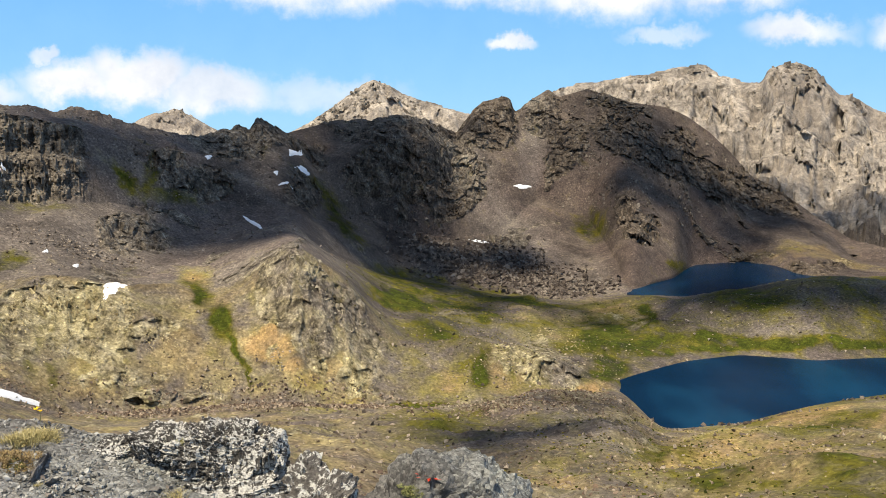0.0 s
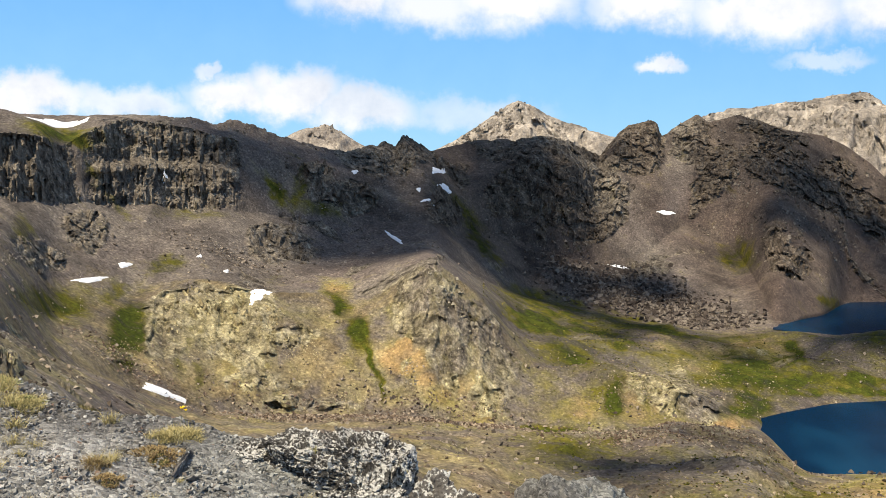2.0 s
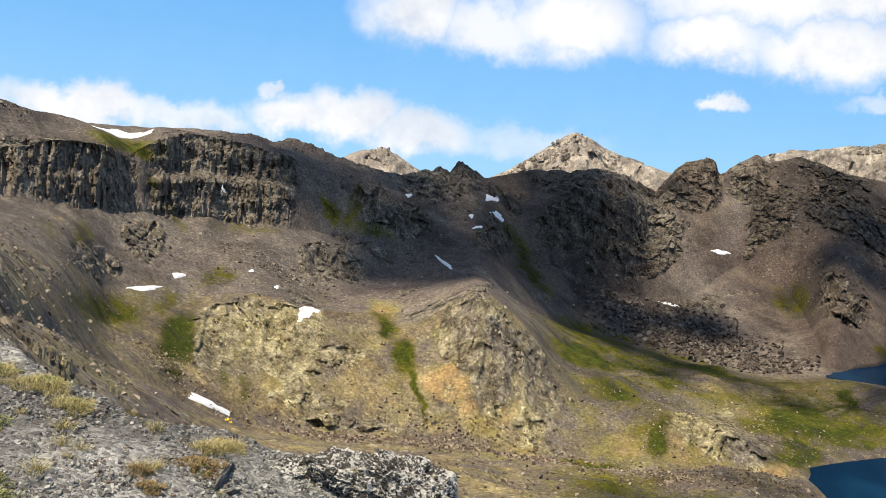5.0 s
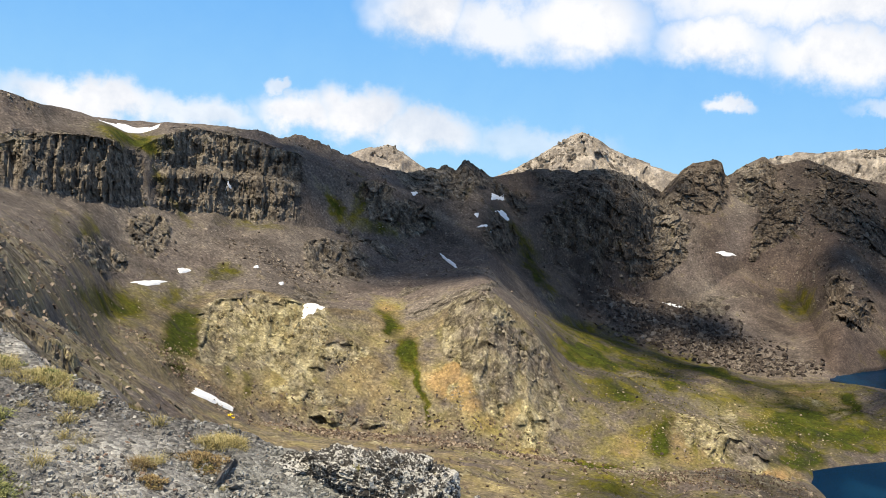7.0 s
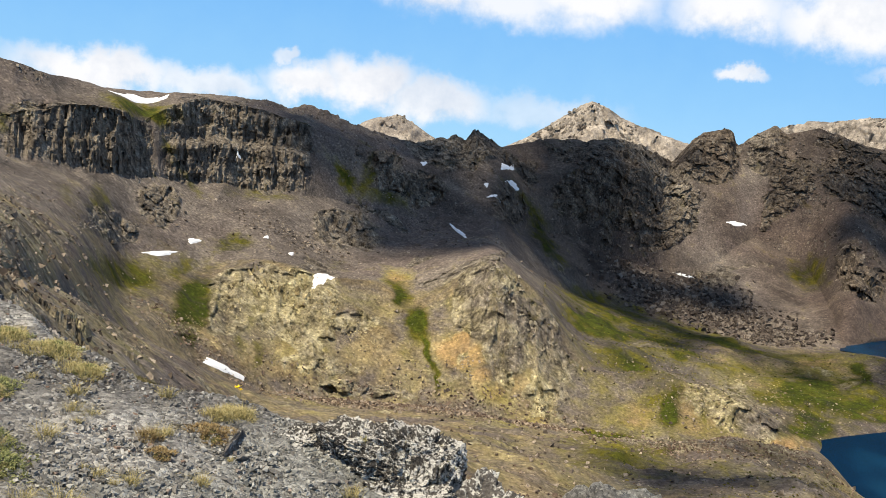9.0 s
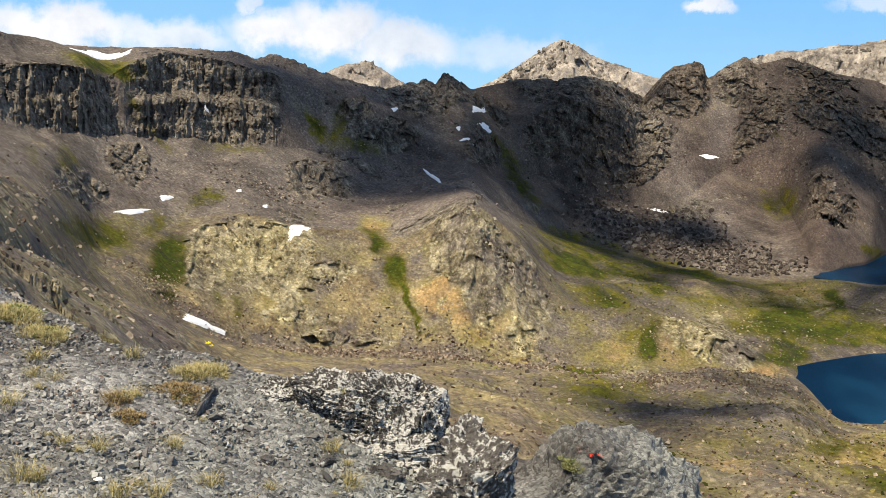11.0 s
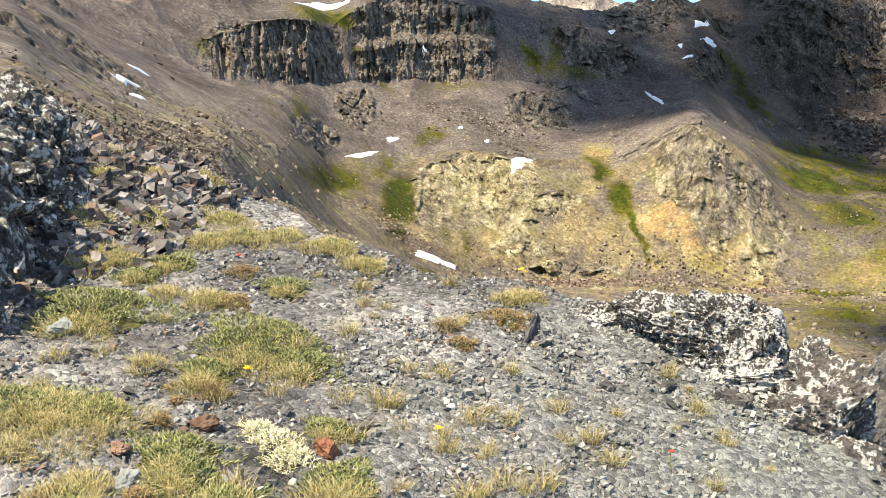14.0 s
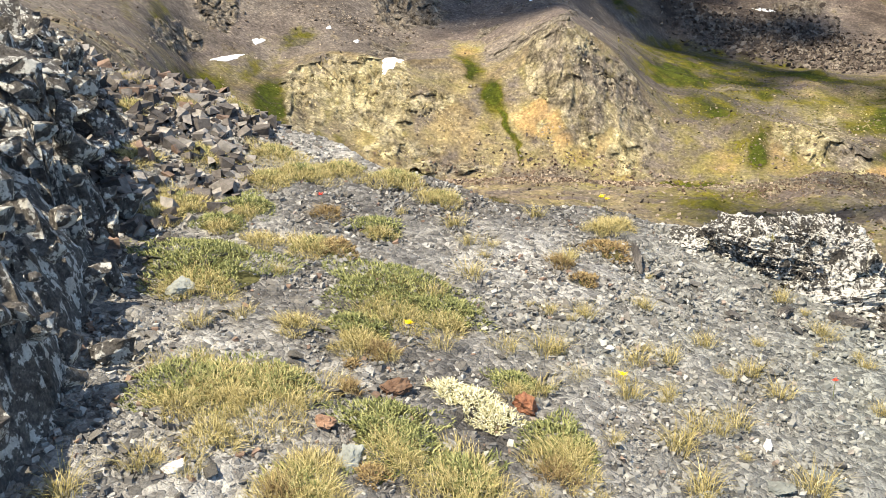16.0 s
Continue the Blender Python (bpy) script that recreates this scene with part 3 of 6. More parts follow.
CRAGS_LOW = [(-22.8, -10.03, 3.43, 1.37, -5, 1.3), (-25.42, -11.52, 1.35, 1.69, -7, 0.9), (-20.4, -9.88, 1.56, 1.91, -16, 1.2), (-27.71, -12.28, 1.33, 0.47, -8,
    0.8), (-17.14, -11.39, 2.11, 0.91, 4, 0.7), (-9.51, -9.7, 2.09, 2.09, -34, 1.3), (-7.21, -11.55, 1.73, 2.42, -38, 1.2), (-4.94, -13.02, 1.37, 1.37, -38, 1.1),
    (-11.1, -7.76, 3.15, 0.35, 25, 1.0), (-5.11, -14.75, 1.37, 1.37, -32, 1.0), (6.33, -13.77, 1.88, 1.25, -21, 1.0), (2.04, -16.62, 1.51, 0.54, 9, 0.8), (-20.42,
    -14.33, 5.24, 1.05, 3, 0.5), (-16.8, -15.48, 3.91, 0.57, -1, 0.6), (12.4, -14.87, 1.18, 0.35, 12, 0.7), (11.75, -0.79, 2.01, 1.67, -30, 0.6), (15.07, -2.11,
    3.92, 0.85, -25, 1.2), (18.61, -3.38, 2.19, 0.81, -14, 1.2), (13.41, -1.12, 1.01, 2.02, -59, 0.9), (11.87, -5.53, 2.02, 1.01, -44, 0.9), (22.47, -7.48, 2.38,
    0.42, 8, 0.7), (7.26, -14.54, 2.08, 1.04, -18, 0.8), (10.46, -17.43, 2.05, 0.68, -11, 0.6), (3.37, -14.29, 1.42, 0.71, 1, 0.5), (7.39, -1.14, 1.02, 2.05, -20,
    0.9)]


def seen_patch(a, el, spots):
    """Soft ovals by bearing and elevation."""
    total = np.zeros_like(a)
    for a0, e0, wa, we, turn, amount in spots:
        da, de, w = a - a0, el - e0, radians(turn)
        u, v = (da * math.cos(w) + de * math.sin(w)) / wa, (de * math.cos(w) - da * math.sin(w)) / we
        total = np.maximum(total, amount * np.exp(-(u * u + v * v) ** 1.5 * 0.8))
    return total


def land(az, steps):
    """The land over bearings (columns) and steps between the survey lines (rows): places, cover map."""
    rr, zz = survey(az)
    k = np.minimum(steps.astype(int), len(rr) - 2)
    u = (steps - k)[:, None]
    r, z = rr[k] * (1 - u) + rr[k + 1] * u, zz[k] * (1 - u) + zz[k + 1] * u
    span = steps[:, None] + 0 * r
    A = az[None, :] + 0 * r
    sa, ca = np.sin(np.radians(az))[None, :], np.cos(np.radians(az))[None, :]
    # the lower cliffs stand in two walls with a ledge between them
    two = smooth(7.0, 7.08, span) * (1 - smooth(7.95, 8.05, span)) * smooth(-29.6, -28.8, A) * (1 - smooth(-22, -20, A))
    r = r + two * (9 * (smooth(7.46, 7.58, span) - np.clip(span - 7, 0, 1)))
    # the dome bulges out over its scree
    r = r - 16 * np.exp(-((A + 2.6) / 2.6) ** 2) * smooth(6.2, 7.5, span) * (1 - smooth(8.1, 9.0, span))
    px, py = sa * r, ca * r
    U = np.radians(A) * np.where(span < 5, 385, np.where(span < 11, 540, 1700))
    lumps = fbm(px, py, 60, 5, 51)
    fine = fbm(px, py, 7, 3, 31, 0.6)
    wx, wy = px + 9 * fbm(px, py, 30, 3, 61), py + 9 * fbm(px, py, 30, 3, 67)
    mx, my = px + 8 * fbm(px, py, 20, 5, 101, 0.65), py + 11 * fbm(px, py, 20, 5, 107, 0.65)
    EL = np.degrees(np.arctan2(z, r))
    near = smooth(14, 60, r)
    va, ve = A + 0.55 * fbm(U, z * 2 + r * 0.5, 16, 4, 151, 0.62), EL + 0.4 * fbm(U, z * 2 + r * 0.5, 14, 4, 157, 0.62)
    spots = fbm(wx, wy, 48, 4, 91, 0.6)
    # where rock breaks through: on the cliff band and the crests, here and there on the slopes
    band = smooth(6.9, 7.05, span) * (1 - smooth(7.92, 8.12, span)) * smooth(-39, -37, A) * (1 - smooth(-21.8, -20.6, A + 0.5 * fbm(U, z, 12, 3, 161)))
    band = band * (1 - 0.9 * np.exp(-((A + 29.9 + 0.25 * (span - 7.5)) / 0.55) ** 2))
    rim = smooth(7.2, 8.2, span) * (1 - smooth(9.6, 10.4, span)) * smooth(-21, -18, A) * (1 - smooth(21, 24, A))
    flank = smooth(6.3, 7.2, span) * (1 - smooth(9.6, 10.4, span)) * (1 - smooth(20, 24, A))
    terrace = smooth(3.2, 3.5, span) * (1 - smooth(3.95, 4.1, span)) * smooth(-33, -30, A) * (1 - smooth(-4, 0, A))
    bias = np.maximum.reduce([rim * 0.18, flank * 0.06, terrace * 0.14]) - 0.36
    crag = seen_patch(va, ve, CRAGS_HIGH + CRAGS_LOW) * (span > 1.8)
    rock = np.maximum.reduce([smooth(0.0, 0.22, spots + bias), smooth(0.35, 0.62, crag + 0.3 * spots), 0.8 * smooth(0.3, 0.65, patch(mx, my, NEAR_ROCK) + 0.35 * spots), band])
    rock = rock * np.where(span < 9.9, 1, 0) * (1 - smooth(8.1, 8.5, span) * (A < -29.5))
    blocks = facets(wx, wy, 17, 3) * 2.8 + facets(wx + 3 * fine, wy, 6.5, 13) * 1.7 + facets(px, py, 2.6, 23) * 0.65
    ribs = ridged(wx, wy, 22, 4, 11) * 5.0 - 2.0
    crest = np.exp(-((span - RIM) / 0.25) ** 2)
    gully = (ridged(px, py, 95, 3, 41) - 0.5) * 9 * smooth(6.1, 6.8, span) * (1 - smooth(8.6, 9.1, span)) * (1 - smooth(18, 21, A)) * (1 - 0.8 * band)
    lake_1 = np.minimum(smooth(3.0, 3.12, span), 1 - smooth(3.88, 4.0, span)) * smooth(10.6, 12.2, A)
    lake_2 = np.minimum(smooth(6.0, 6.1, span), 1 - smooth(6.9, 7.0, span)) * smooth(11.2, 13.0, A) * (1 - smooth(20.6, 22.6, A))
    calm = 1 - np.clip(np.maximum(lake_1, lake_2) * 3, 0, 1)
    shore = np.exp(-((span - 3.0) / 0.1) ** 2) + np.exp(-((span - 4.0) / 0.1) ** 2)
    calm = calm * np.where(A > 9, 1 - 0.9 * np.clip(shore, 0, 1), 1)
    hummocks = fbm(px, py, 30, 4, 141, 0.55) * smooth(-10, -2, A) * smooth(1.3, 2.2, span) * (1 - smooth(5.5, 6.0, span)) * (1 - 0.6 * smooth(2.6, 3.0, span) * (1 - smooth(4.0, 4.4, span)))
    hills = 0 * px
    for ha, hr, hw, hd, hh in HILLOCKS:
        dx, dy = px - hr * math.sin(radians(ha)), py - hr * math.cos(radians(ha))
        far_by, side_by = dx * math.sin(radians(ha)) + dy * math.cos(radians(ha)), dx * math.cos(radians(ha)) - dy * math.sin(radians(ha))
        hills = hills + hh * np.exp(-((side_by / hw) ** 2 + (far_by / hd) ** 2) * (1 + 0.35 * lumps))
    body = hills + hummocks * 5.0 + lumps * 1.5 + fine * 0.45 + gully
    uneven = smooth(1.4, 2.1, span) * (1 - smooth(2.85, 3.0, span)) * smooth(-36, -31, A) * (1 - smooth(9, 13, A))
    body = body + uneven * (3.4 * ridged(px, py, 30, 4, 301) - 1.9)
    scale = np.clip(r / 110.0, 0.12, 1)
    crown = smooth(7.55, 7.95, span) * (1 - smooth(9.2, 9.6, span)) * (1 - smooth(-14, -12, A))
    rock_z = (1 - 0.65 * crown) * (1 - 0.88 * (1 - smooth(4.5, 5.6, span)) * smooth(2.0, 3.0, span)) * (1 - 0.75 * band)
    base_z = z
    z = z + calm * near * (body + rock * rock_z * (0.15 + 0.5 * (blocks + ribs) * (1 - 0.3 * crest)) * scale)
    z = z + crest * (A < -11) * (0.8 * facets(U, py * 0.5, 8, 271) + 0.5 * facets(U, py * 0.5, 3.2, 273)) * smooth(-29, -22, A)
    z = z + calm * (1 - near) * (rock * blocks * 0.12 + fine * 0.1)
    # faces jut out and fall back: upright buttresses and cracks on the cliff bands, broken blocks elsewhere
    uw, zw = U + 2.2 * fbm(U, base_z, 11, 3, 171), base_z + 1.5 * fbm(U, base_z, 17, 3, 177)
    cracks = ridged(uw, zw * 0.16, 15, 3, 181, 0.6)
    beds = vnoise(zw / 4.2 + 0.6 * lumps, U / 45, 191) + 0.5 * vnoise(zw / 1.9, U / 30, 193)
    wall = 2.0 * facets(uw, zw * 0.25, 6.0, 201, 1.0) + 1.5 * facets(uw, zw * 0.3, 2.7, 211, 1.2) + 0.6 * facets(U, base_z * 0.6, 1.5, 221, 1.0) + 1.2 * beds - 4.5 * cracks ** 2 - 2.2 * ridged(uw, zw * 0.2, 5.5, 2, 183) ** 3
    zb = zw * 0.75 + 0.35 * r
    broken = 2.2 * facets(uw, zb, 9.5, 231, 1.3) + 1.2 * facets(uw, zb, 4.2, 241, 1.3) + 0.55 * facets(U, zb, 1.9, 251, 1.2) - 3.0 * ridged(uw + 0.6 * zb, zb - 0.4 * uw, 19, 3, 261, 0.6) ** 2 + 1.0
    face = terrace * smooth(0.45, 0.75, crag)
    jut = calm * near * scale * (band * wall + 0.55 * face * wall + rock * (1 - band) * (1 - 0.8 * face) * broken * np.where(span < 5, 0.8, 1.05 + 0.7 * smooth(8, 11, A))) * np.where(span < 10, 1, 0) * (1 - 0.5 * crest)
    far = smooth(10.6, 11.4, span)
    skyline = np.clip(np.exp(-((span - FAR) / 0.12) ** 2) + np.exp(-((span - DISTANT) / 0.12) ** 2), 0, 1)
    wide = ridged(px + 40 * lumps, py, 200, 7, 71)
    spurs = ridged(U + 0.35 * r + 30 * lumps, base_z * 1.5, 120, 5, 73, 0.6)
    z = z + far * ((wide - 0.5) * 60 * (1 - 0.85 * skyline) + (facets(px, py, 34, 83) * 7 + facets(px, py, 12, 87) * 3) * (1 - 0.7 * skyline))
    jut = jut + far * (44 * (spurs - 0.5) + 10 * facets(U + 6 * fine, base_z, 34, 75, 1.2) + 5 * facets(U, base_z, 13, 77, 1.2)) * (1 - 0.6 * skyline) * (span < 17.5)
    z = z - 4.5 * np.maximum(lake_1, lake_2)
    r = r - jut
    px, py = sa * r, ca * r
    grass = np.maximum(0.75 * patch(mx, my, TURF_CLIFFS + TURF_TERRACE) * (span > 8), seen_patch(va, ve, [(a, e, w * 1.25, h * 1.25, turn, n) for a, e, w, h, turn, n in TURF_HIGH + TURF_LOW + TURF_SHORE]) * (span > 1.2) * (span < 9))
    grass = np.clip(grass * (0.85 + 0.5 * fine), 0, 1) * (1 - 0.45 * rock)
    wide_warm = (0.28 + 0.24 * smooth(2.8, 3.2, span) * (1 - smooth(-6, 0, A))) * (1 - smooth(3.9, 4.6, span)) * smooth(0.9, 1.7, span) * smooth(-34, -29, A) + 0.3 * smooth(8, 14, A) * (1 - smooth(3.2, 3.8, span))
    wide_warm = np.maximum(wide_warm, 0.5 * smooth(0.9, 1.6, span) * (1 - smooth(2.9, 3.1, span)) * smooth(-32, -25, A) * (1 - smooth(-3, 4, A)))
    wide_warm = np.maximum(wide_warm, 0.36 * smooth(0.4, 1.0, span) * (1 - smooth(4.2, 5.4, span)) * (1 - smooth(-30, -25, A)))
    warm = np.clip(np.maximum.reduce([0.85 * patch(mx, my, WARM), seen_patch(va, ve, OCHRE_SPOTS) * (span > 1.2) * (span < 7), wide_warm]), 0, 1)
    warm = warm * (1 - 0.75 * np.exp(-((A + 7.3 + 0.85 * (EL + 10.2)) / 1.9) ** 2 - ((EL + 10.2) / 2.6) ** 2))
    warm = np.maximum(warm, 0.42 * smooth(-46, -40, A) * (1 - smooth(-30, -26, A)) * smooth(1.3, 2.2, span) * (1 - smooth(4.6, 5.6, span)))
    meadow = smooth(-9, 1, A) * smooth(1.2, 2.0, span) * (1 - smooth(5.8, 6.3, span)) * (0.36 + 0.2 * smooth(3.9, 4.4, span) + 0.9 * fbm(px, py, 42, 4, 131, 0.6))
    grass = np.clip(np.maximum(grass, meadow * (1 - 0.5 * rock)), 0, 1)
    # dark ridge rock with its cloud shade painted in; sunlit streaks left out
    ridge_shade = smooth(5.7, 6.9, span + 0.35 * lumps) * (1 - smooth(10.5, 11.0, span)) * smooth(-15, -8, A + 3 * lumps) * (1 - 0.5 * grass)
    ridge_shade = ridge_shade * (1 - np.exp(-((A - 3.2 - (7.2 - span) * 3.0) / 1.3) ** 2) * smooth(5.9, 6.4, span)) * (1 - np.exp(-((A - 5.4) / 0.8) ** 2) * smooth(7.1, 7.5, span))
    cover = np.stack([grass, np.clip(rock, 0, 1), warm, 1 - ridge_shade], axis=2)
    return px + LOOK_X, py + LOOK_Y, z, span, cover, r


AZ = np.concatenate([np.arange(-180, -58, 3.0), np.arange(-58, -52, 0.5), np.arange(-52, -41, 0.16), np.arange(-41, 27, 0.085), np.arange(27, 36, 0.4), np.arange(36, 180.1, 3.0)])
ROWS = [6, 110, 130, 95, 30, 50, 80, 115, 60, 22, 8, 6, 60, 26, 6, 60, 14, 4, 3]     # rows of the mesh between one survey line and the next
STEPS = np.concatenate([k + (np.arange(n) / n) ** (1.5 if k == 1 else 1.0) for k, n in enumerate(ROWS)] + [[19.0]])
GX, GY, GZ, SPAN, COVER, GR = land(AZ, STEPS)


def column(a):
    j = min(max(int(np.searchsorted(AZ, a)) - 1, 0), len(AZ) - 2)
    return j, (a - AZ[j]) / (AZ[j + 1] - AZ[j])


def height_at(x, y):
    """Height of the finished land under a point."""
    dx, dy = x - LOOK_X, y - LOOK_Y
    r = math.hypot(dx, dy)
    j, v = column(math.degrees(math.atan2(dx, dy)))
    low, high = (float(np.interp(r, RUN[:, k], GZ[:, k])) for k in (j, j + 1))
    return low * (1 - v) + high * v


RUN = np.maximum.accumulate(GR, axis=0)


def sheet(name, keep, mat, flat=False):
    """One mesh from the cells of the land for which keep holds."""
    nc = GX.shape[1]
    ii, jj = np.nonzero(keep)
    quads = np.stack([ii * nc + jj, (ii + 1) * nc + jj, (ii + 1) * nc + jj + 1, ii * nc + jj + 1], axis=1)[:, ::-1]
    used, inverse = np.unique(quads.ravel(), return_inverse=True)
    me = bpy.data.meshes.new(name)
    me.vertices.add(len(used))
    co = np.stack([GX.ravel()[used], GY.ravel()[used], GZ.ravel()[used]], axis=1)
    me.vertices.foreach_set("co", co.ravel())
    me.loops.add(quads.size)
    me.loops.foreach_set("vertex_index", inverse.astype(np.int32).ravel())
    me.polygons.add(len(quads))
    me.polygons.foreach_set("loop_start", np.arange(0, quads.size, 4, dtype=np.int32))
    layer = me.color_attributes.new("cover", "FLOAT_COLOR", "POINT")
    layer.data.foreach_set("color", COVER.reshape(-1, 4)[used].astype(np.float32).ravel())
    me.update()
    me.validate()
    if flat:
        me.shade_flat()
    me.materials.append(mat)
    return new(name, me)


CELL = SPAN[:-1, :-1]
COLUMN = np.broadcast_to(AZ[None, :-1], CELL.shape)
is_ridge = (CELL >= 6.9) & (CELL < 11) & (COLUMN > -58) & (COLUMN < 24) & ~((COLUMN > 11) & (CELL < 7.05))
is_far = (CELL >= 12) & (CELL < 14) & (COLUMN > 3) & (COLUMN < 36)
is_pyramid = (CELL >= 15) & (CELL < 17) & (COLUMN > -11.4) & (COLUMN < 8)
is_small = (CELL >= 15) & (CELL < 17) & (COLUMN > -24) & (COLUMN <= -11.4)
tagged(sheet("ground", ~(is_ridge | is_far | is_pyramid | is_small), LAND), "alpine valley floor of scree, ochre earth and patchy turf", "ground", kind="structure")


def mountain(name, pieces, mat, label):
    """A mountain whose faces are parts of their own."""
    base = new(name)
    for piece, keep in pieces:
        if keep.any():
            sheet(piece, keep, mat, mat == LAND).parent = base
    return tagged(base, label, "mountain")


cliff_face = is_ridge & (COLUMN < -20) & (CELL < 8.05)
tower = is_ridge & (COLUMN > 0.9) & (COLUMN < 4.3) & (CELL > 7.7)
teeth = is_ridge & (COLUMN > -13.4) & (COLUMN < -9.3) & (CELL > 7.9)
dome = is_ridge & (COLUMN > -9.3) & (COLUMN <= 0.9) & (CELL > 7.3)
shoulder = is_ridge & (COLUMN >= 4.3) & (CELL > 7.3)
rest = is_ridge & ~(cliff_face | tower | teeth | dome | shoulder)
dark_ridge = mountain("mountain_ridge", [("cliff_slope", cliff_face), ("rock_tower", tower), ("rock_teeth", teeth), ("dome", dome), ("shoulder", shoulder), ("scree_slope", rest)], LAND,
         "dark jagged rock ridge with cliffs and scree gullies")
knob = is_far & (COLUMN > 18.5) & (COLUMN < 22.4) & (CELL > 12.6)
pale_ridge = mountain("mountain_ridge", [("summit_knob", knob), ("slope", is_far & ~knob)], SANDY, "pale sandy rock ridge with a blocky summit knob")
pyramid = mountain("mountain_peak", [("summit", is_pyramid & (CELL > 15.7)), ("slope", is_pyramid & (CELL <= 15.7))], SANDY, "grey and tan pyramid-shaped distant peak")
small_peak = mountain("mountain_peak", [("summit", is_small & (CELL > 15.7)), ("slope", is_small & (CELL <= 15.7))], SANDY, "small pale sunlit distant peak")


def lake(name, level, first, second, az_lo, az_hi, label):
    az = np.arange(az_lo, az_hi, 0.25)
    rr, _ = survey(az)
    bm = bmesh.new()
    rows = []
    for k in range(9):
        u = k / 8
        r = (rr[first] - 2) * (1 - u) + (rr[second] + 2) * u
        rows.append([bm.verts.new((LOOK_X + q * math.sin(radians(a)), LOOK_Y + q * math.cos(radians(a)), level)) for a, q in zip(az, r)])
    for p, q in zip(rows, rows[1:]):
        for k in range(len(p) - 1):
            bm.faces.new((p[k], q[k], q[k + 1], p[k + 1]))
    bmesh.ops.recalc_face_normals(bm, faces=bm.faces)
    me = bpy.data.meshes.new(name)
    bm.to_mesh(me)
    me.materials.append(WATER)
    return tagged(new(name, me), label, "lake", kind="structure")


lake("water_lower_lake", LAKE_1 - 0.35, FOOT, EDGE, 10.6, 40, "deep blue mountain lake in a grassy hollow")
lake("water_upper_lake", LAKE_2 - 0.35, SCREE, CLIFF, 11.3, 22.6, "dark blue tarn at the foot of scree")


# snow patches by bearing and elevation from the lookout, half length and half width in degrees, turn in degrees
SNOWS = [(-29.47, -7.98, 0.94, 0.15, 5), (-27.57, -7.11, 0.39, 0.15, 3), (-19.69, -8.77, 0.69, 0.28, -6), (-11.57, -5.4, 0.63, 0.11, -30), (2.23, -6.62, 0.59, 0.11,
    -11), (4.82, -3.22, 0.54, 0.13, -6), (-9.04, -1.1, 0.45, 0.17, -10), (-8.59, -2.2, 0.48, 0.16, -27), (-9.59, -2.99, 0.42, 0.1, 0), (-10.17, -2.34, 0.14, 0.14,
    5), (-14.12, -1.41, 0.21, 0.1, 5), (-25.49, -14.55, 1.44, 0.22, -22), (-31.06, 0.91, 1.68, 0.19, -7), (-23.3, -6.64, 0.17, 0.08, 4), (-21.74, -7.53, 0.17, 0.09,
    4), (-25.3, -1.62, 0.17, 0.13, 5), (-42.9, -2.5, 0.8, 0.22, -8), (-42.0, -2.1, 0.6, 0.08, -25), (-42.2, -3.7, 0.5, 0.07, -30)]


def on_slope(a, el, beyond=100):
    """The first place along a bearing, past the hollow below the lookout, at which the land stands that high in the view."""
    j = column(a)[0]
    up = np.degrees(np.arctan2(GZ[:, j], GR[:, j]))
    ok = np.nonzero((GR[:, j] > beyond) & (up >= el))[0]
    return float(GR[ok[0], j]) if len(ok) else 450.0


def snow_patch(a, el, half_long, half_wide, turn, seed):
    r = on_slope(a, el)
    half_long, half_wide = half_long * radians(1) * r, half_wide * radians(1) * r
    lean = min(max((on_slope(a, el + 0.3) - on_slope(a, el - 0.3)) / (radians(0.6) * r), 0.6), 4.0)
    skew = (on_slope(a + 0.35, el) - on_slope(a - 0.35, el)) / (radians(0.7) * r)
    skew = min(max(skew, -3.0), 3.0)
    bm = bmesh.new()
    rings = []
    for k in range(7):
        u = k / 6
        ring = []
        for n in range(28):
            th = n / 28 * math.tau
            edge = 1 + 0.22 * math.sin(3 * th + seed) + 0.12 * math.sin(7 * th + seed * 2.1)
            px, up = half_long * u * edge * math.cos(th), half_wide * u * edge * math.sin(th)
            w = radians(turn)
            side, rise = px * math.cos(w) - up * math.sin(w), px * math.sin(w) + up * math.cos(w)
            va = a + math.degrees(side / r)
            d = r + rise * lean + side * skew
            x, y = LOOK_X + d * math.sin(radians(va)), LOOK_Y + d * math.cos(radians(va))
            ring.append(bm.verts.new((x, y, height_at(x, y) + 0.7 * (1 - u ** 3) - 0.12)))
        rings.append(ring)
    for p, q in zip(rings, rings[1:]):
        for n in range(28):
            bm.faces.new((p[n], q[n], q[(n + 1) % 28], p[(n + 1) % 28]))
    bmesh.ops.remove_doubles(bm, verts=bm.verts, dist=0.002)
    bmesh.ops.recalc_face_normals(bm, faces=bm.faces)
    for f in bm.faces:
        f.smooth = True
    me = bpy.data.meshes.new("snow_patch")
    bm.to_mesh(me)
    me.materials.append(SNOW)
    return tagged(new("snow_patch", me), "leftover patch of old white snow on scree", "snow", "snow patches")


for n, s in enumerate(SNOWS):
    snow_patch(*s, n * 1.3)


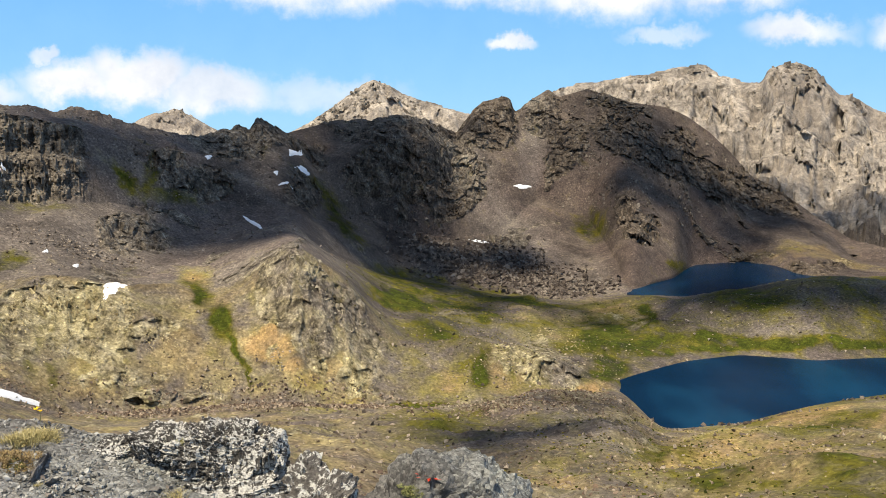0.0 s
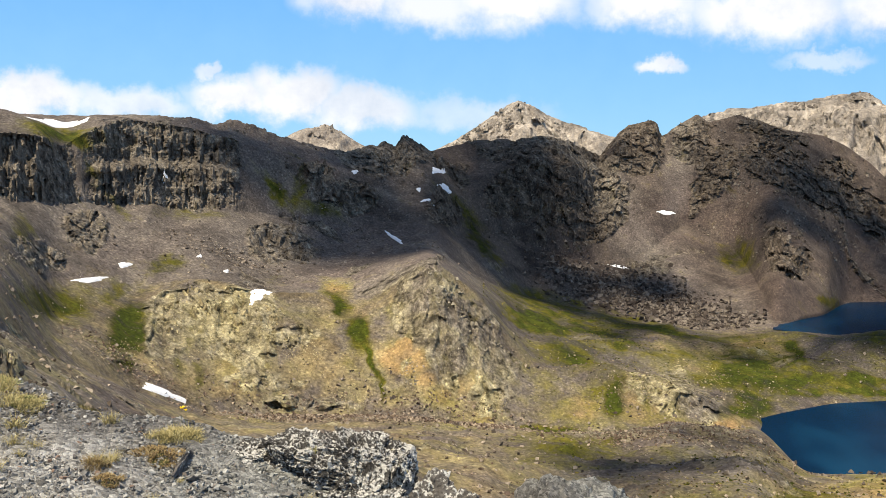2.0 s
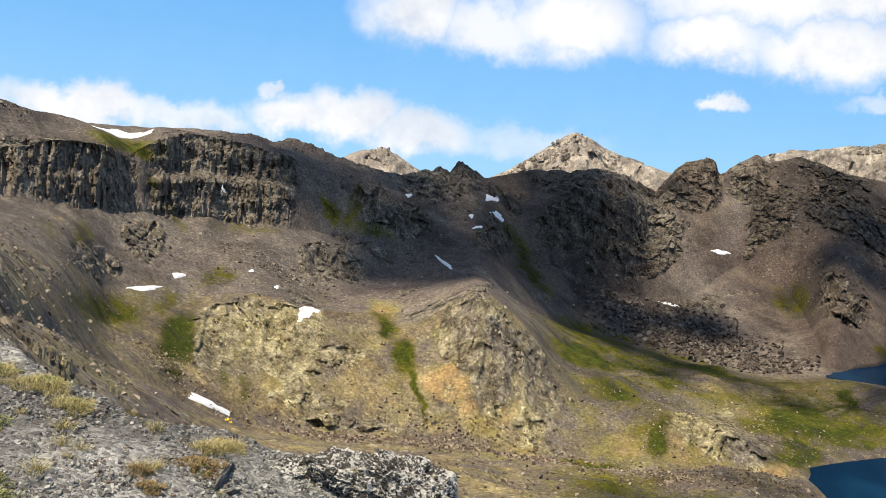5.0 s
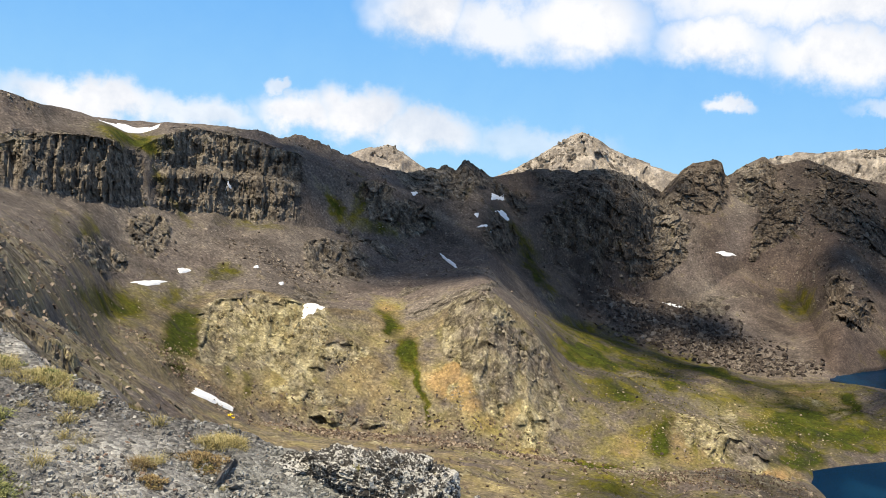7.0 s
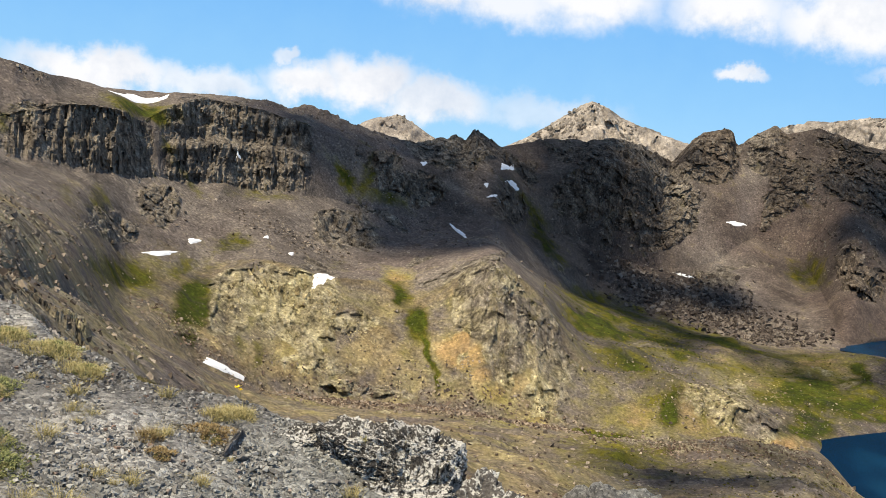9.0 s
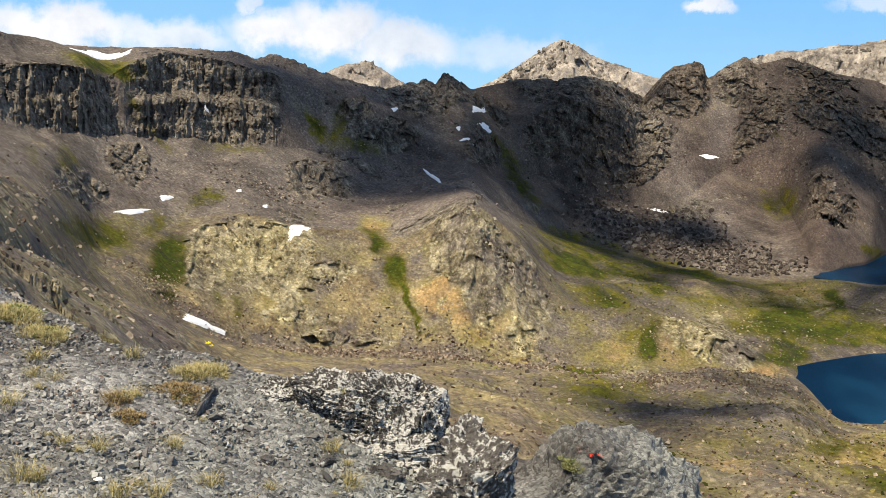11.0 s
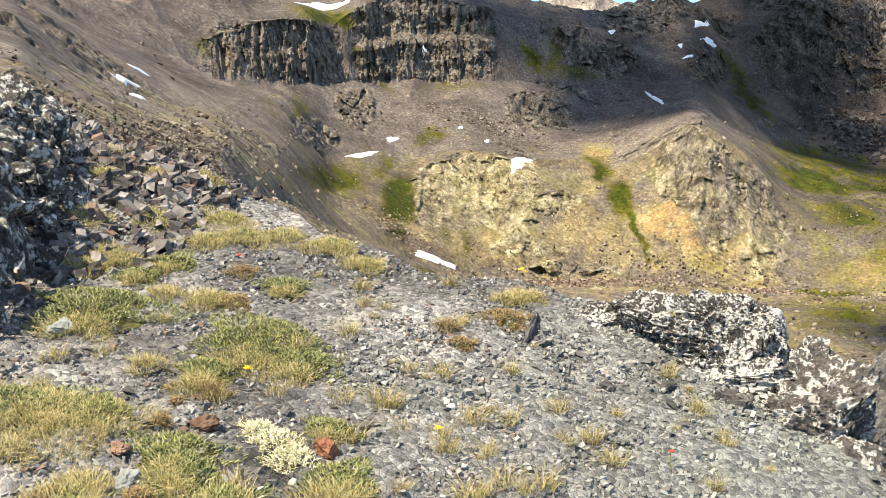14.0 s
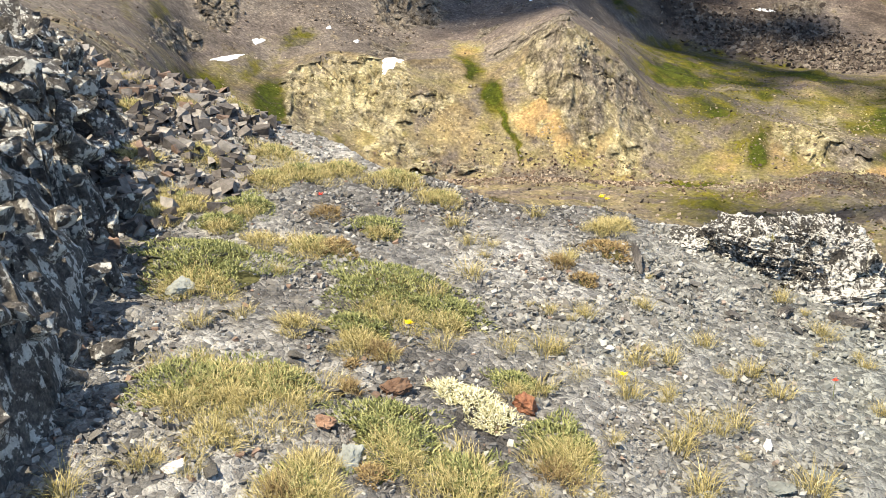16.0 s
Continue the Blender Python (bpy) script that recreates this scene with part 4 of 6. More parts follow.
# ---------------------------------------------------------------- rock that stands out of the slopes
# bearing and elevation from the lookout in degrees, half width and half height in degrees, turn, size of the blocks in metres, tallness
OUTCROPS_WEST = [(-28.8, -5.04, 0.92, 1.35, -50, 2, 1.2), (-30.5, -4.27, 0.92, 0.43, -20, 1.8, 1.3), (-32.1, -6.33, 1.95, 0.78, -10, 1.6, 0.8), (-36.7, -6.44, 1.35,
    0.92, 0, 2.2, 1.2), (-36.5, -8.05, 1.06, 1.70, 10, 1.8, 1.2), (-34.7, -7.48, 0.78, 0.64, 0, 1.3, 0.9), (-18.8, -5.79, 1.56, 0.92, 0, 2, 1), (-33.7, -11.93, 1.06,
    0.78, 10, 0.8, 0.8), (-36.9, -10.76, 0.89, 1.06, 0, 0.8, 0.9), (-21.2, 0.95, 1.42, 0.32, -12, 2.2, 1.1), (-37.2, 1.82, 1.28, 0.50, -20, 2, 1), (-35.8, -5.13,
    1.06, 0.28, -15, 1.2, 0.8), (-24.0, -4.66, 2.13, 0.28, 0, 1, 0.7)]
OUTCROPS_MIDDLE = [(-18.3, -1.36, 0.92, 1.13, -20, 2.4, 1.3), (-16.2, -1.23, 1.06, 1.42, -35, 2.6, 1.15), (-14.7, -2.90, 1.42, 1.06, -45, 2.4, 1.15), (-14.2, -4.99,
    1.63, 0.64, -15, 2, 1), (-13.3, 0.02, 0.99, 0.50, -10, 2.5, 1.4), (-11.0, 0.17, 1.06, 0.85, 0, 2.8, 1.2), (-11.6, -1.64, 1.63, 0.71, -25, 2.4, 1.3), (-9.3,
    -3.96, 0.92, 0.92, -50, 2.2, 1.2), (-12.0, -3.79, 0.71, 0.57, 0, 1.8, 1)]
OUTCROPS_DOME = [(-4.9, 0.56, 2.13, 0.28, 5, 2.6, 1.1), (-2.3, 0.87, 1.42, 0.28, -5, 2.6, 1.1), (-0.8, -0.56, 1.20, 1.56, -60, 3, 1.6), (-2.8, -1.40, 1.06, 1.42,
    -70, 2.8, 1.4), (-4.7, -1.88, 0.78, 1.06, -60, 2.4, 1.2), (-1.1, -3.37, 1.20, 1.77, -60, 2.8, 1.5), (-3.3, -4.24, 0.92, 1.63, -60, 2.6, 1.3), (0.3, -2.56, 0.92,
    1.56, -50, 2.8, 1.3), (-5.4, -4.39, 0.57, 1.42, -60, 2.2, 1.2), (-1.8, -6.21, 1.06, 0.85, -40, 2.2, 1), (-0.1, -5.37, 0.85, 0.78, -40, 2.2, 1)]
OUTCROPS_TOWER = [(2.6, 0.36, 1.20, 1.56, -20, 3.2, 1.25), (3.1, 1.08, 0.85, 1.13, 0, 3.2, 1.25), (2.1, -1.22, 1.42, 0.92, -35, 2.8, 1.4), (5.6, 1.23, 0.99, 1.20, 0,
    3.2, 1.05), (1.9, -2.44, 0.78, 1.28, -60, 2.6, 1.3), (3.3, -3.36, 0.50, 0.64, -50, 2.2, 1.1), (9.1, 2.10, 1.20, 0.50, -12, 3.2, 1.4), (7.1, 1.32, 0.85, 0.92,
    -20, 3, 1.4)]
OUTCROPS_SHOULDER = [(7.8, -0.97, 0.78, 1.20, -50, 2.8, 1.3), (9.1, -1.86, 1.06, 1.06, -45, 2.8, 1.3), (10.5, -0.11, 1.63, 0.50, -15, 2.8, 1.2), (12.1, -1.61, 1.42,
    1.42, -40, 3, 1.3), (11.0, -5.48, 1.20, 1.13, -50, 2.2, 1), (9.6, -4.46, 0.78, 0.43, -30, 1.8, 0.8), (13.5, -3.42, 0.92, 1.77, -60, 2.8, 1.2), (7.6, -4.16, 1.42,
    0.21, -10, 1.6, 0.8)]
OUTCROPS_EAST = [(16.1, -2.02, 1.77, 1.28, -35, 3, 1.3), (18.7, -3.84, 1.77, 0.78, -30, 3, 1.3), (12.4, -1.71, 1.63, 0.78, -20, 3, 1.2), (11.8, -3.79, 1.06, 1.20,
    -40, 2.8, 1.1), (14.5, -4.44, 1.42, 1.06, -40, 2.6, 1.1), (8.3, -0.69, 1.42, 0.85, -30, 3, 1.2), (9.7, -3.82, 0.85, 1.20, -50, 2.8, 1.2), (21.0, -6.60, 2.48,
    0.28, 5, 2, 0.8), (12.9, -6.37, 1.42, 0.35, 0, 2, 0.9), (12.6, 1.29, 1.42, 0.35, -10, 3.4, 1.3), (15.4, 0.00, 1.13, 0.43, -45, 3.4, 1.3), (17.4, -1.94, 1.20,
    0.43, -45, 3.4, 1.3), (19.3, -3.39, 1.20, 0.39, -35, 3.2, 1.2), (9.1, 2.33, 0.92, 0.28, 0, 3, 1.3)]
PALE_OUTCROPS = [(-23.5, -9.47, 1.42, 1.13, 0, 1.8, 1.9), (-21.2, -9.74, 1.42, 1.28, 0, 1.8, 1.9), (-25.1, -10.38, 0.92, 1.06, 0, 1.4, 1.4), (-19.2, -10.36, 0.85,
    0.99, -20, 1.3, 1.2), (-27.9, -12.11, 1.56, 0.64, 0, 0.9, 0.8), (-22.3, -12.36, 2.13, 1.06, 0, 0.8, 0.8), (-17.0, -12.18, 1.42, 1.06, -20, 0.9, 0.9), (-5.3,
    -15.55, 1.20, 0.99, -30, 1.2, 1), (7.2, -12.57, 2.13, 0.78, -10, 1.1, 0.8), (4.7, -13.92, 1.28, 0.64, 0, 1, 0.8), (-14.3, -15.16, 1.77, 0.57, 0, 0.7, 0.7),
    (-19.0, -14.33, 2.13, 0.64, 0, 0.7, 0.7)]
GREY_OUTCROPS = [(-9.5, -7.52, 0.85, 0.85, -40, 1.6, 1.2), (-8.3, -8.85, 1.20, 1.42, -45, 1.8, 1.4), (-6.9, -10.67, 1.06, 1.35, -50, 1.7, 1.3), (-5.5, -12.30, 0.92,
    1.20, -50, 1.5, 1.2), (-7.7, -11.96, 0.71, 1.06, -40, 1.2, 1), (-15.1, -8.23, 1.42, 0.28, 0, 1, 0.8), (-10.4, -13.90, 0.64, 0.92, -20, 1, 1)]
NEAR_OUTCROPS = [(-40.1, -6.99, 1.42, 0.78, -15, 0.3, 0.8), (-36.9, -6.64, 1.06, 0.50, -10, 0.3, 0.8), (-42.0, -5.72, 1.28, 0.57, -15, 0.25, 0.8), (-43.2, -3.03,
    1.42, 0.78, -15, 0.6, 0.9), (-33.7, -6.57, 0.92, 0.43, 0, 0.6, 0.9), (-41.0, -4.6, 2.2, 0.7, -18, 0.7, 0.8), (-39.4, -5.6, 1.3, 0.6, -25, 0.6, 0.8)]
FAR_OUTCROPS = [(-5.0, 1.91, 0.92, 0.78, 35, 9, 1), (-6.4, 0.87, 1.06, 0.43, 30, 9, 1), (-3.9, 2.77, 0.50, 0.43, 0, 9, 1.1), (-2.2, 1.57, 1.06, 0.35, -30, 9, 1),
    (19.7, 3.52, 0.85, 0.35, 0, 6, 0.9), (21.0, 3.62, 0.99, 0.35, 0, 6, 0.9), (20.6, 2.92, 1.77, 0.28, 0, 7, 1.2), (14.6, 3.52, 1.20, 0.28, -5, 6, 1), (11.9, 3.05,
    1.06, 0.28, -5, 6, 1), (23.7, 1.59, 0.78, 0.28, -30, 6, 1), (-16.0, 1.17, 0.85, 0.28, 0, 10, 1), (-6.8, 0.87, 1.63, 0.64, 35, 9, 1)]
FAR_RUBBLE = [(12.0, 2.04, 3.19, 1.06, -10, 4, 0.7), (15.9, 1.67, 3.90, 1.56, -20, 4, 0.7), (19.2, 0.33, 3.90, 2.13, -30, 4, 0.7), (22.6, -0.65, 3.54, 1.77, -35, 4,
    0.7), (9.6, 1.89, 2.13, 0.78, 0, 4, 0.7), (23.9, -2.89, 2.48, 1.42, -30, 4, 0.6)]
CREST_OUTCROPS = [(-24.8, 1.27, 1.42, 0.43, 0, 2.2, 1.2), (-21.3, 1.04, 1.42, 0.35, -5, 2.2, 1.1), (-19.3, 0.40, 1.06, 0.32, -20, 2.2, 1.1), (-15.1, -0.20, 0.92,
    0.35, 0, 2.2, 1.2), (-15.7, -2.37, 1.06, 1.20, -30, 2.2, 1.2), (-19.7, -5.65, 1.06, 0.85, 0, 1.8, 1), (-18.1, -6.38, 1.42, 0.57, -20, 1.6, 1), (-22.0, -2.93,
    1.06, 0.64, -20, 1.8, 1)]


def prisms(spots, yaw, wide, deep, tall, seed, lean=0.12, tips=(0.5, 1.1), narrow=(0.3, 0.95)):
    """Five-sided broken pillars in one mesh; spots are the middles of their feet."""
    g = np.random.default_rng(seed)
    n = len(spots)
    th = (np.arange(5) / 5 * math.tau)[None, :] + g.uniform(-0.35, 0.35, (n, 5))
    rad = g.uniform(0.75, 1.2, (n, 5))
    lx, ly = np.cos(th) * rad * wide[:, None], np.sin(th) * rad * deep[:, None]
    c, s = np.cos(yaw)[:, None], np.sin(yaw)[:, None]
    fx, fy = lx * c - ly * s, lx * s + ly * c
    shrink = g.uniform(*narrow, (n, 5))
    tip = tall[:, None] * g.uniform(*tips, (n, 5))
    dx, dy = (g.normal(0, lean, n) * tall)[:, None], (g.normal(0, lean, n) * tall)[:, None]
    low = np.stack([fx, fy, 0 * fx], axis=2)
    high = np.stack([fx * shrink + dx, fy * shrink + dy, tip], axis=2)
    v = np.concatenate([low, high], axis=1) + np.asarray(spots)[:, None, :]
    tri = [(k, (k + 1) % 5, 5 + (k + 1) % 5) for k in range(5)] + [(k, 5 + (k + 1) % 5, 5 + k) for k in range(5)] + [(5, 6, 7), (5, 7, 8), (5, 8, 9)]
    f = np.array(tri)[None] + (np.arange(n) * 10)[:, None, None]
    return v.reshape(-1, 3), f.reshape(-1, 3)


def crag_paint(dark, mid, light, scale):
    def paint(make):
        rand = maths(make, "FRACT", maths(make, "ADD", make("ShaderNodeNewGeometry").outputs["Random Per Island"], make("ShaderNodeObjectInfo").outputs["Random"]))
        big = noise_tex(make, scale * 0.12, 4, 0.6)
        n = noise_tex(make, scale, 7, 0.74, (1, 1, 0.6), 0.3)
        col = ramp(make, rand, (0.0, dark), (0.5, mid), (1.0, light))
        col = blend(make, 0.7, col, ramp(make, big, (0.38, (0.65, 0.64, 0.64)), (0.62, (1.3, 1.28, 1.22))), "MULTIPLY")
        return blend(make, 0.85, col, ramp(make, n, (0.34, (0.4, 0.4, 0.4)), (0.5, (1, 1, 1)), (0.66, (1.55, 1.55, 1.5))), "MULTIPLY"), n
    return paint


CRAG = material("dark_crag_rock", crag_paint((0.085, 0.072, 0.062), (0.17, 0.148, 0.127), (0.29, 0.258, 0.22), 0.9), 0.95, (0.8, 0.6), 0.12)
# darker copy of CRAG: dark rock with the cloud shade in its colour
SHADED_CRAG = material("shaded_crag_rock", crag_paint((0.045, 0.037, 0.032), (0.1, 0.085, 0.073), (0.21, 0.183, 0.155), 0.7), 0.95, (0.8, 0.6), 0.12)
PALE_CRAG = material("ochre_crag_rock", crag_paint((0.15, 0.12, 0.065), (0.3, 0.25, 0.145), (0.46, 0.4, 0.25), 0.7), 0.95, (0.8, 0.5), 0.12)
GREY_CRAG = material("grey_crag_rock", crag_paint((0.13, 0.115, 0.09), (0.21, 0.187, 0.148), (0.3, 0.27, 0.215), 0.7), 0.95, (0.8, 0.5), 0.12)
SANDY_CRAG = material("sandy_crag_rock", crag_paint((0.1, 0.086, 0.075), (0.18, 0.156, 0.132), (0.28, 0.25, 0.21), 0.12), 0.95, (0.8, 3.0), 0.12)


def outcrop(a, el, wa, wel, turn, size, tall, mat, seed, parent=None, fill=1.0, beyond=100):
    """A heap of broken pillars over an oval of the slope."""
    g = np.random.default_rng(seed)
    r0 = on_slope(a, el, beyond)
    area = math.pi * wa * wel * (radians(1) * r0) ** 2
    n = int(min(max(fill * 2.4 * area / (size * size * tall), 12), 360))
    spots, scale, w = [], [], radians(turn)
    while len(spots) < n:
        u, v = g.uniform(-1, 1), g.uniform(-1, 1)
        if u * u + v * v > 1 or vnoise(np.array([u * 2.2 + seed]), np.array([v * 2.2]), seed)[0] < -0.35:
            continue
        side, up = u * wa, v * wel
        va = a + side * math.cos(w) - up * math.sin(w)
        r = on_slope(va, el + side * math.sin(w) + up * math.cos(w), beyond) * g.uniform(0.996, 1.006)
        x, y = LOOK_X + r * math.sin(radians(va)), LOOK_Y + r * math.cos(radians(va))
        z = height_at(x, y)
        if abs(r - r0) > max(140, 0.25 * r0):
            n -= 1
            continue
        s = size * 0.24 * (4.5 ** (g.random() ** 1.8)) * (1.1 - 0.45 * (u * u + v * v))
        spots.append((x, y, z - (0.3 + 0.3 / (1 + size)) * s))
        scale.append(s)
    scale = np.array(scale)
    v, f = prisms(np.array(spots), -radians(a) + g.normal(0, 0.5, n), scale, scale * g.uniform(0.6, 1.3, n), scale * tall * g.uniform(0.5, 1.5, n), seed, 0.3, (0.35, 1.15), (0.15, 0.9))
    if parent:
        ob = new("outcrop", tri_mesh("outcrop", v, f, mat))
        ob.parent = parent
        return tagged(ob, kind="stuff")
    base = new("rock_outcrop")
    base.location = spots[0]
    v, f = v.reshape(n, 10, 3) - np.array(spots[0]), f.reshape(n, -1, 3)[0]
    order = np.argsort(-scale)
    for k in order[:24]:
        new("rock", tri_mesh("rock", v[k], f, mat)).parent = base
    small = order[24:]
    if len(small):
        every = f[None] + (np.arange(len(small)) * 10)[:, None, None]
        rubble = new("rubble", tri_mesh("rubble", v[small].reshape(-1, 3), every.reshape(-1, 3), mat))
        rubble.parent = base
        tagged(rubble, kind="stuff")
    return base


for n, spot in enumerate(OUTCROPS_WEST + CREST_OUTCROPS):
    outcrop(*spot[:5], spot[5] * 0.6, spot[6], CRAG, 760 + n, dark_ridge, 0.22)
for n, spot in enumerate(OUTCROPS_MIDDLE + OUTCROPS_DOME + OUTCROPS_TOWER + OUTCROPS_SHOULDER + OUTCROPS_EAST):
    outcrop(*spot[:5], spot[5] * 0.6, spot[6], SHADED_CRAG, 800 + n, dark_ridge, 0.22)
for n, spot in enumerate(FAR_OUTCROPS):
    outcrop(*spot, SANDY_CRAG, 900 + n, pyramid if -10 < spot[0] < 5 else small_peak if spot[0] < -10 else pale_ridge, 1.0, 1000)
for n, spot in enumerate(FAR_RUBBLE):
    outcrop(*spot[:5], spot[5] * 0.6, spot[6], SANDY_CRAG, 915 + n, pale_ridge, 0.2, 1000)
for n, spot in enumerate(PALE_OUTCROPS):
    tagged(outcrop(*spot[:5], spot[5] * 0.7, spot[6], PALE_CRAG, 930 + n, fill=0.3), "yellowish broken rock outcrop on a grassy slope", "rock", "pale outcrops")
for n, spot in enumerate(GREY_OUTCROPS):
    tagged(outcrop(*spot[:5], spot[5] * 0.7, spot[6], GREY_CRAG, 950 + n, fill=0.3), "grey broken rock spur above the terrace", "rock", "grey outcrops")
for n, spot in enumerate(NEAR_OUTCROPS):
    tagged(outcrop(*spot, CRAG, 970 + n, fill=0.6, beyond=25), "dark broken rocks on a scree slope", "rock", "dark outcrops")


# ---------------------------------------------------------------- the clouds overhead, whose shade lies on the ridge
def paint_cloud(make):
    n = noise_tex(make, 0.01, 4, 0.6)
    return ramp(make, n, (0.3, (0.8, 0.82, 0.85)), (0.7, (0.92, 0.92, 0.92))), None


CLOUD = material("cloud_mist", paint_cloud, 1.0, None, 0.0)
CLOUD.node_tree.nodes["Principled BSDF"].inputs["Alpha"].default_value = 0.17
CLOUD_UP = 1500.0


def cloud(puffs, seed, label):
    """puffs: bearing, distance and radius of the ground each one shades, in degrees and metres."""
    g = np.random.default_rng(seed)
    base, tri = rock_ball(2)
    vs, fs = [], []
    for a, r, size in puffs:
        for _ in range(5):
            s = size * g.uniform(0.45, 0.8)
            x = LOOK_X + r * math.sin(radians(a)) + g.normal(0, 0.4) * size
            y = LOOK_Y + r * math.cos(radians(a)) + g.normal(0, 0.4) * size
            up = CLOUD_UP + g.uniform(0, 60)
            spot = np.array([x, y, -40]) + np.array(sun_way) * (up / sun_way.z)
            fs.append(tri + len(base) * len(vs))
            vs.append(base * (1 + 0.12 * g.normal(size=(len(base), 1))) * np.array([s, s, s * 0.5]) + spot)
    me = tri_mesh("cloud", np.concatenate(vs), np.concatenate(fs), CLOUD)
    return tagged(new("cloud", me), label, "cloud", "clouds overhead")


cloud([(-18.5, 560, 40), (-17, 540, 45), (-13, 560, 55), (-9.5, 600, 60), (-6, 640, 60), (-2.5, 670, 60), (-10, 520, 35), (-15, 500, 30), (-1.5, 730, 50),
       (-5, 710, 50), (-9, 680, 45), (-6, 580, 35), (-2, 600, 35), (-3.5, 560, 28), (-17, 475, 30), (-13, 475, 32), (-10, 480, 26), (-16, 515, 34), (-12, 520, 34), (1, 640, 34), (4, 625, 26)], 3, "broad white cumulus cloud high overhead")
cloud([(13, 770, 45), (15.5, 810, 55), (12, 850, 45), (18, 840, 50), (10.5, 720, 40), (13, 745, 40), (16, 730, 45), (2.5, 615, 34), (2.2, 785, 22), (20, 800, 40), (17, 1050, 60), (20, 1080, 60), (23, 1020, 60), (25, 1100, 60), (14, 1000, 50)], 4,
      "ragged white cumulus cloud high overhead")
cloud([(13, 500, 24), (15, 515, 30), (18, 520, 36), (21, 520, 36), (24, 530, 36), (27, 540, 36), (30, 545, 36), (16, 560, 30), (21, 575, 36), (25, 590, 36), (19, 610, 34), (-1, 540, 24), (2, 530, 20), (12, 470, 18), (15, 530, 30), (18, 545, 34), (22, 545, 34), (26, 560, 34), (29, 580, 34), (20, 540, 30), (24, 610, 34), (1, 505, 24), (5, 505, 26), (9, 500, 24), (-3, 560, 26), (3, 530, 26), (0, 480, 18), (6, 530, 24), (8, 470, 14)], 5,
      "small white cumulus cloud high overhead")
# unseen extra cloud, stacked on the one before to deepen its shade
cloud([(16, 515, 30), (19, 525, 36), (22, 530, 36), (25, 540, 36), (28, 550, 36), (18, 560, 34), (23, 580, 34), (27, 590, 34), (14, 520, 24), (30, 545, 34)], 7, "extra unseen cloud deepening the shade between the lakes")
# added out of view: its shade stands in for dark stones below the lookout
cloud([(-3, 235, 22), (1, 240, 22), (5, 245, 20), (8, 255, 18), (6, 300, 16)], 6, "unseen wisp of cloud added to darken the near slope")


# ---------------------------------------------------------------- boulders on the slopes
def shards(spots, sizes, seed, flat=0.6):
    """Angular stones in one mesh: arrays of places (n, 3) and sizes (n,)."""
    g = np.random.default_rng(seed)
    base = np.array([(1, -.25, .1), (-.35, .9, -.1), (-.7, -.75, .1), (.5, .6, .75), (-.6, .1, .8), (.2, -.6, -.7)])
    tri = np.array([(0, 3, 5), (0, 1, 3), (1, 4, 3), (1, 2, 4), (2, 5, 4), (3, 4, 5), (0, 5, 1), (1, 5, 2)])
    n = len(spots)
    v = base[None] * (0.6 + 0.8 * g.random((n, 6, 3)))
    v = v * np.stack([np.ones(n), 0.5 + 0.5 * g.random(n), flat * (0.5 + 0.8 * g.random(n))], axis=1)[:, None, :]
    th, ti = g.random(n) * math.tau, (g.random(n) - 0.5) * 1.5
    c, s, ct, st = np.cos(th), np.sin(th), np.cos(ti), np.sin(ti)
    x, z = v[:, :, 0] * ct[:, None] - v[:, :, 2] * st[:, None], v[:, :, 0] * st[:, None] + v[:, :, 2] * ct[:, None]
    v = np.stack([x * c[:, None] - v[:, :, 1] * s[:, None], x * s[:, None] + v[:, :, 1] * c[:, None], z], axis=2)
    v = v * sizes[:, None, None] + spots[:, None, :]
    f = tri[None] + (np.arange(n) * 6)[:, None, None]
    return v.reshape(-1, 3), f.reshape(-1, 3)


def island_paint(dark, mid, light, scale, tint=None):
    def paint(make):
        rand = make("ShaderNodeNewGeometry").outputs["Random Per Island"]
        n = noise_tex(make, scale, 6, 0.7)
        col = ramp(make, rand, (0.0, dark), (0.5, mid), (0.9, light))
        if tint:
            col = blend(make, fall(make, rand, 0.93, 0.95), col, (*tint, 1))
        return blend(make, 0.8, col, ramp(make, n, (0.35, (0.55, 0.55, 0.55)), (0.65, (1.35, 1.35, 1.33))), "MULTIPLY"), n
    return paint


TALUS = material("talus_rock", island_paint((0.04, 0.032, 0.028), (0.1, 0.081, 0.069), (0.21, 0.18, 0.152), 1.5), 0.95, (0.5, 0.2), 0.15)


def boulder_field(name, spots, amount, small, large, seed, label, mat=TALUS, category="boulders", flat=0.8):
    """spots: azimuth, distance, half width in degrees, half depth in metres."""
    rng = np.random.default_rng(seed)
    places, sizes = [], []
    for a, r, wa, wr, share in spots:
        for _ in range(int(amount * share)):
            az, d = a + wa * np.clip(rng.normal(0, 0.5), -1, 1), r + wr * np.clip(rng.normal(0, 0.5), -1, 1)
            x, y = LOOK_X + d * math.sin(radians(az)), LOOK_Y + d * math.cos(radians(az))
            s = small * (large / small) ** (rng.random() ** 2.5)
            places.append((x, y, height_at(x, y) + 0.15 * s))
            sizes.append(s)
    v, f = shards(np.array(places), np.array(sizes), seed, flat)
    return tagged(new(name, tri_mesh(name, v, f, mat)), label, category, kind="stuff")


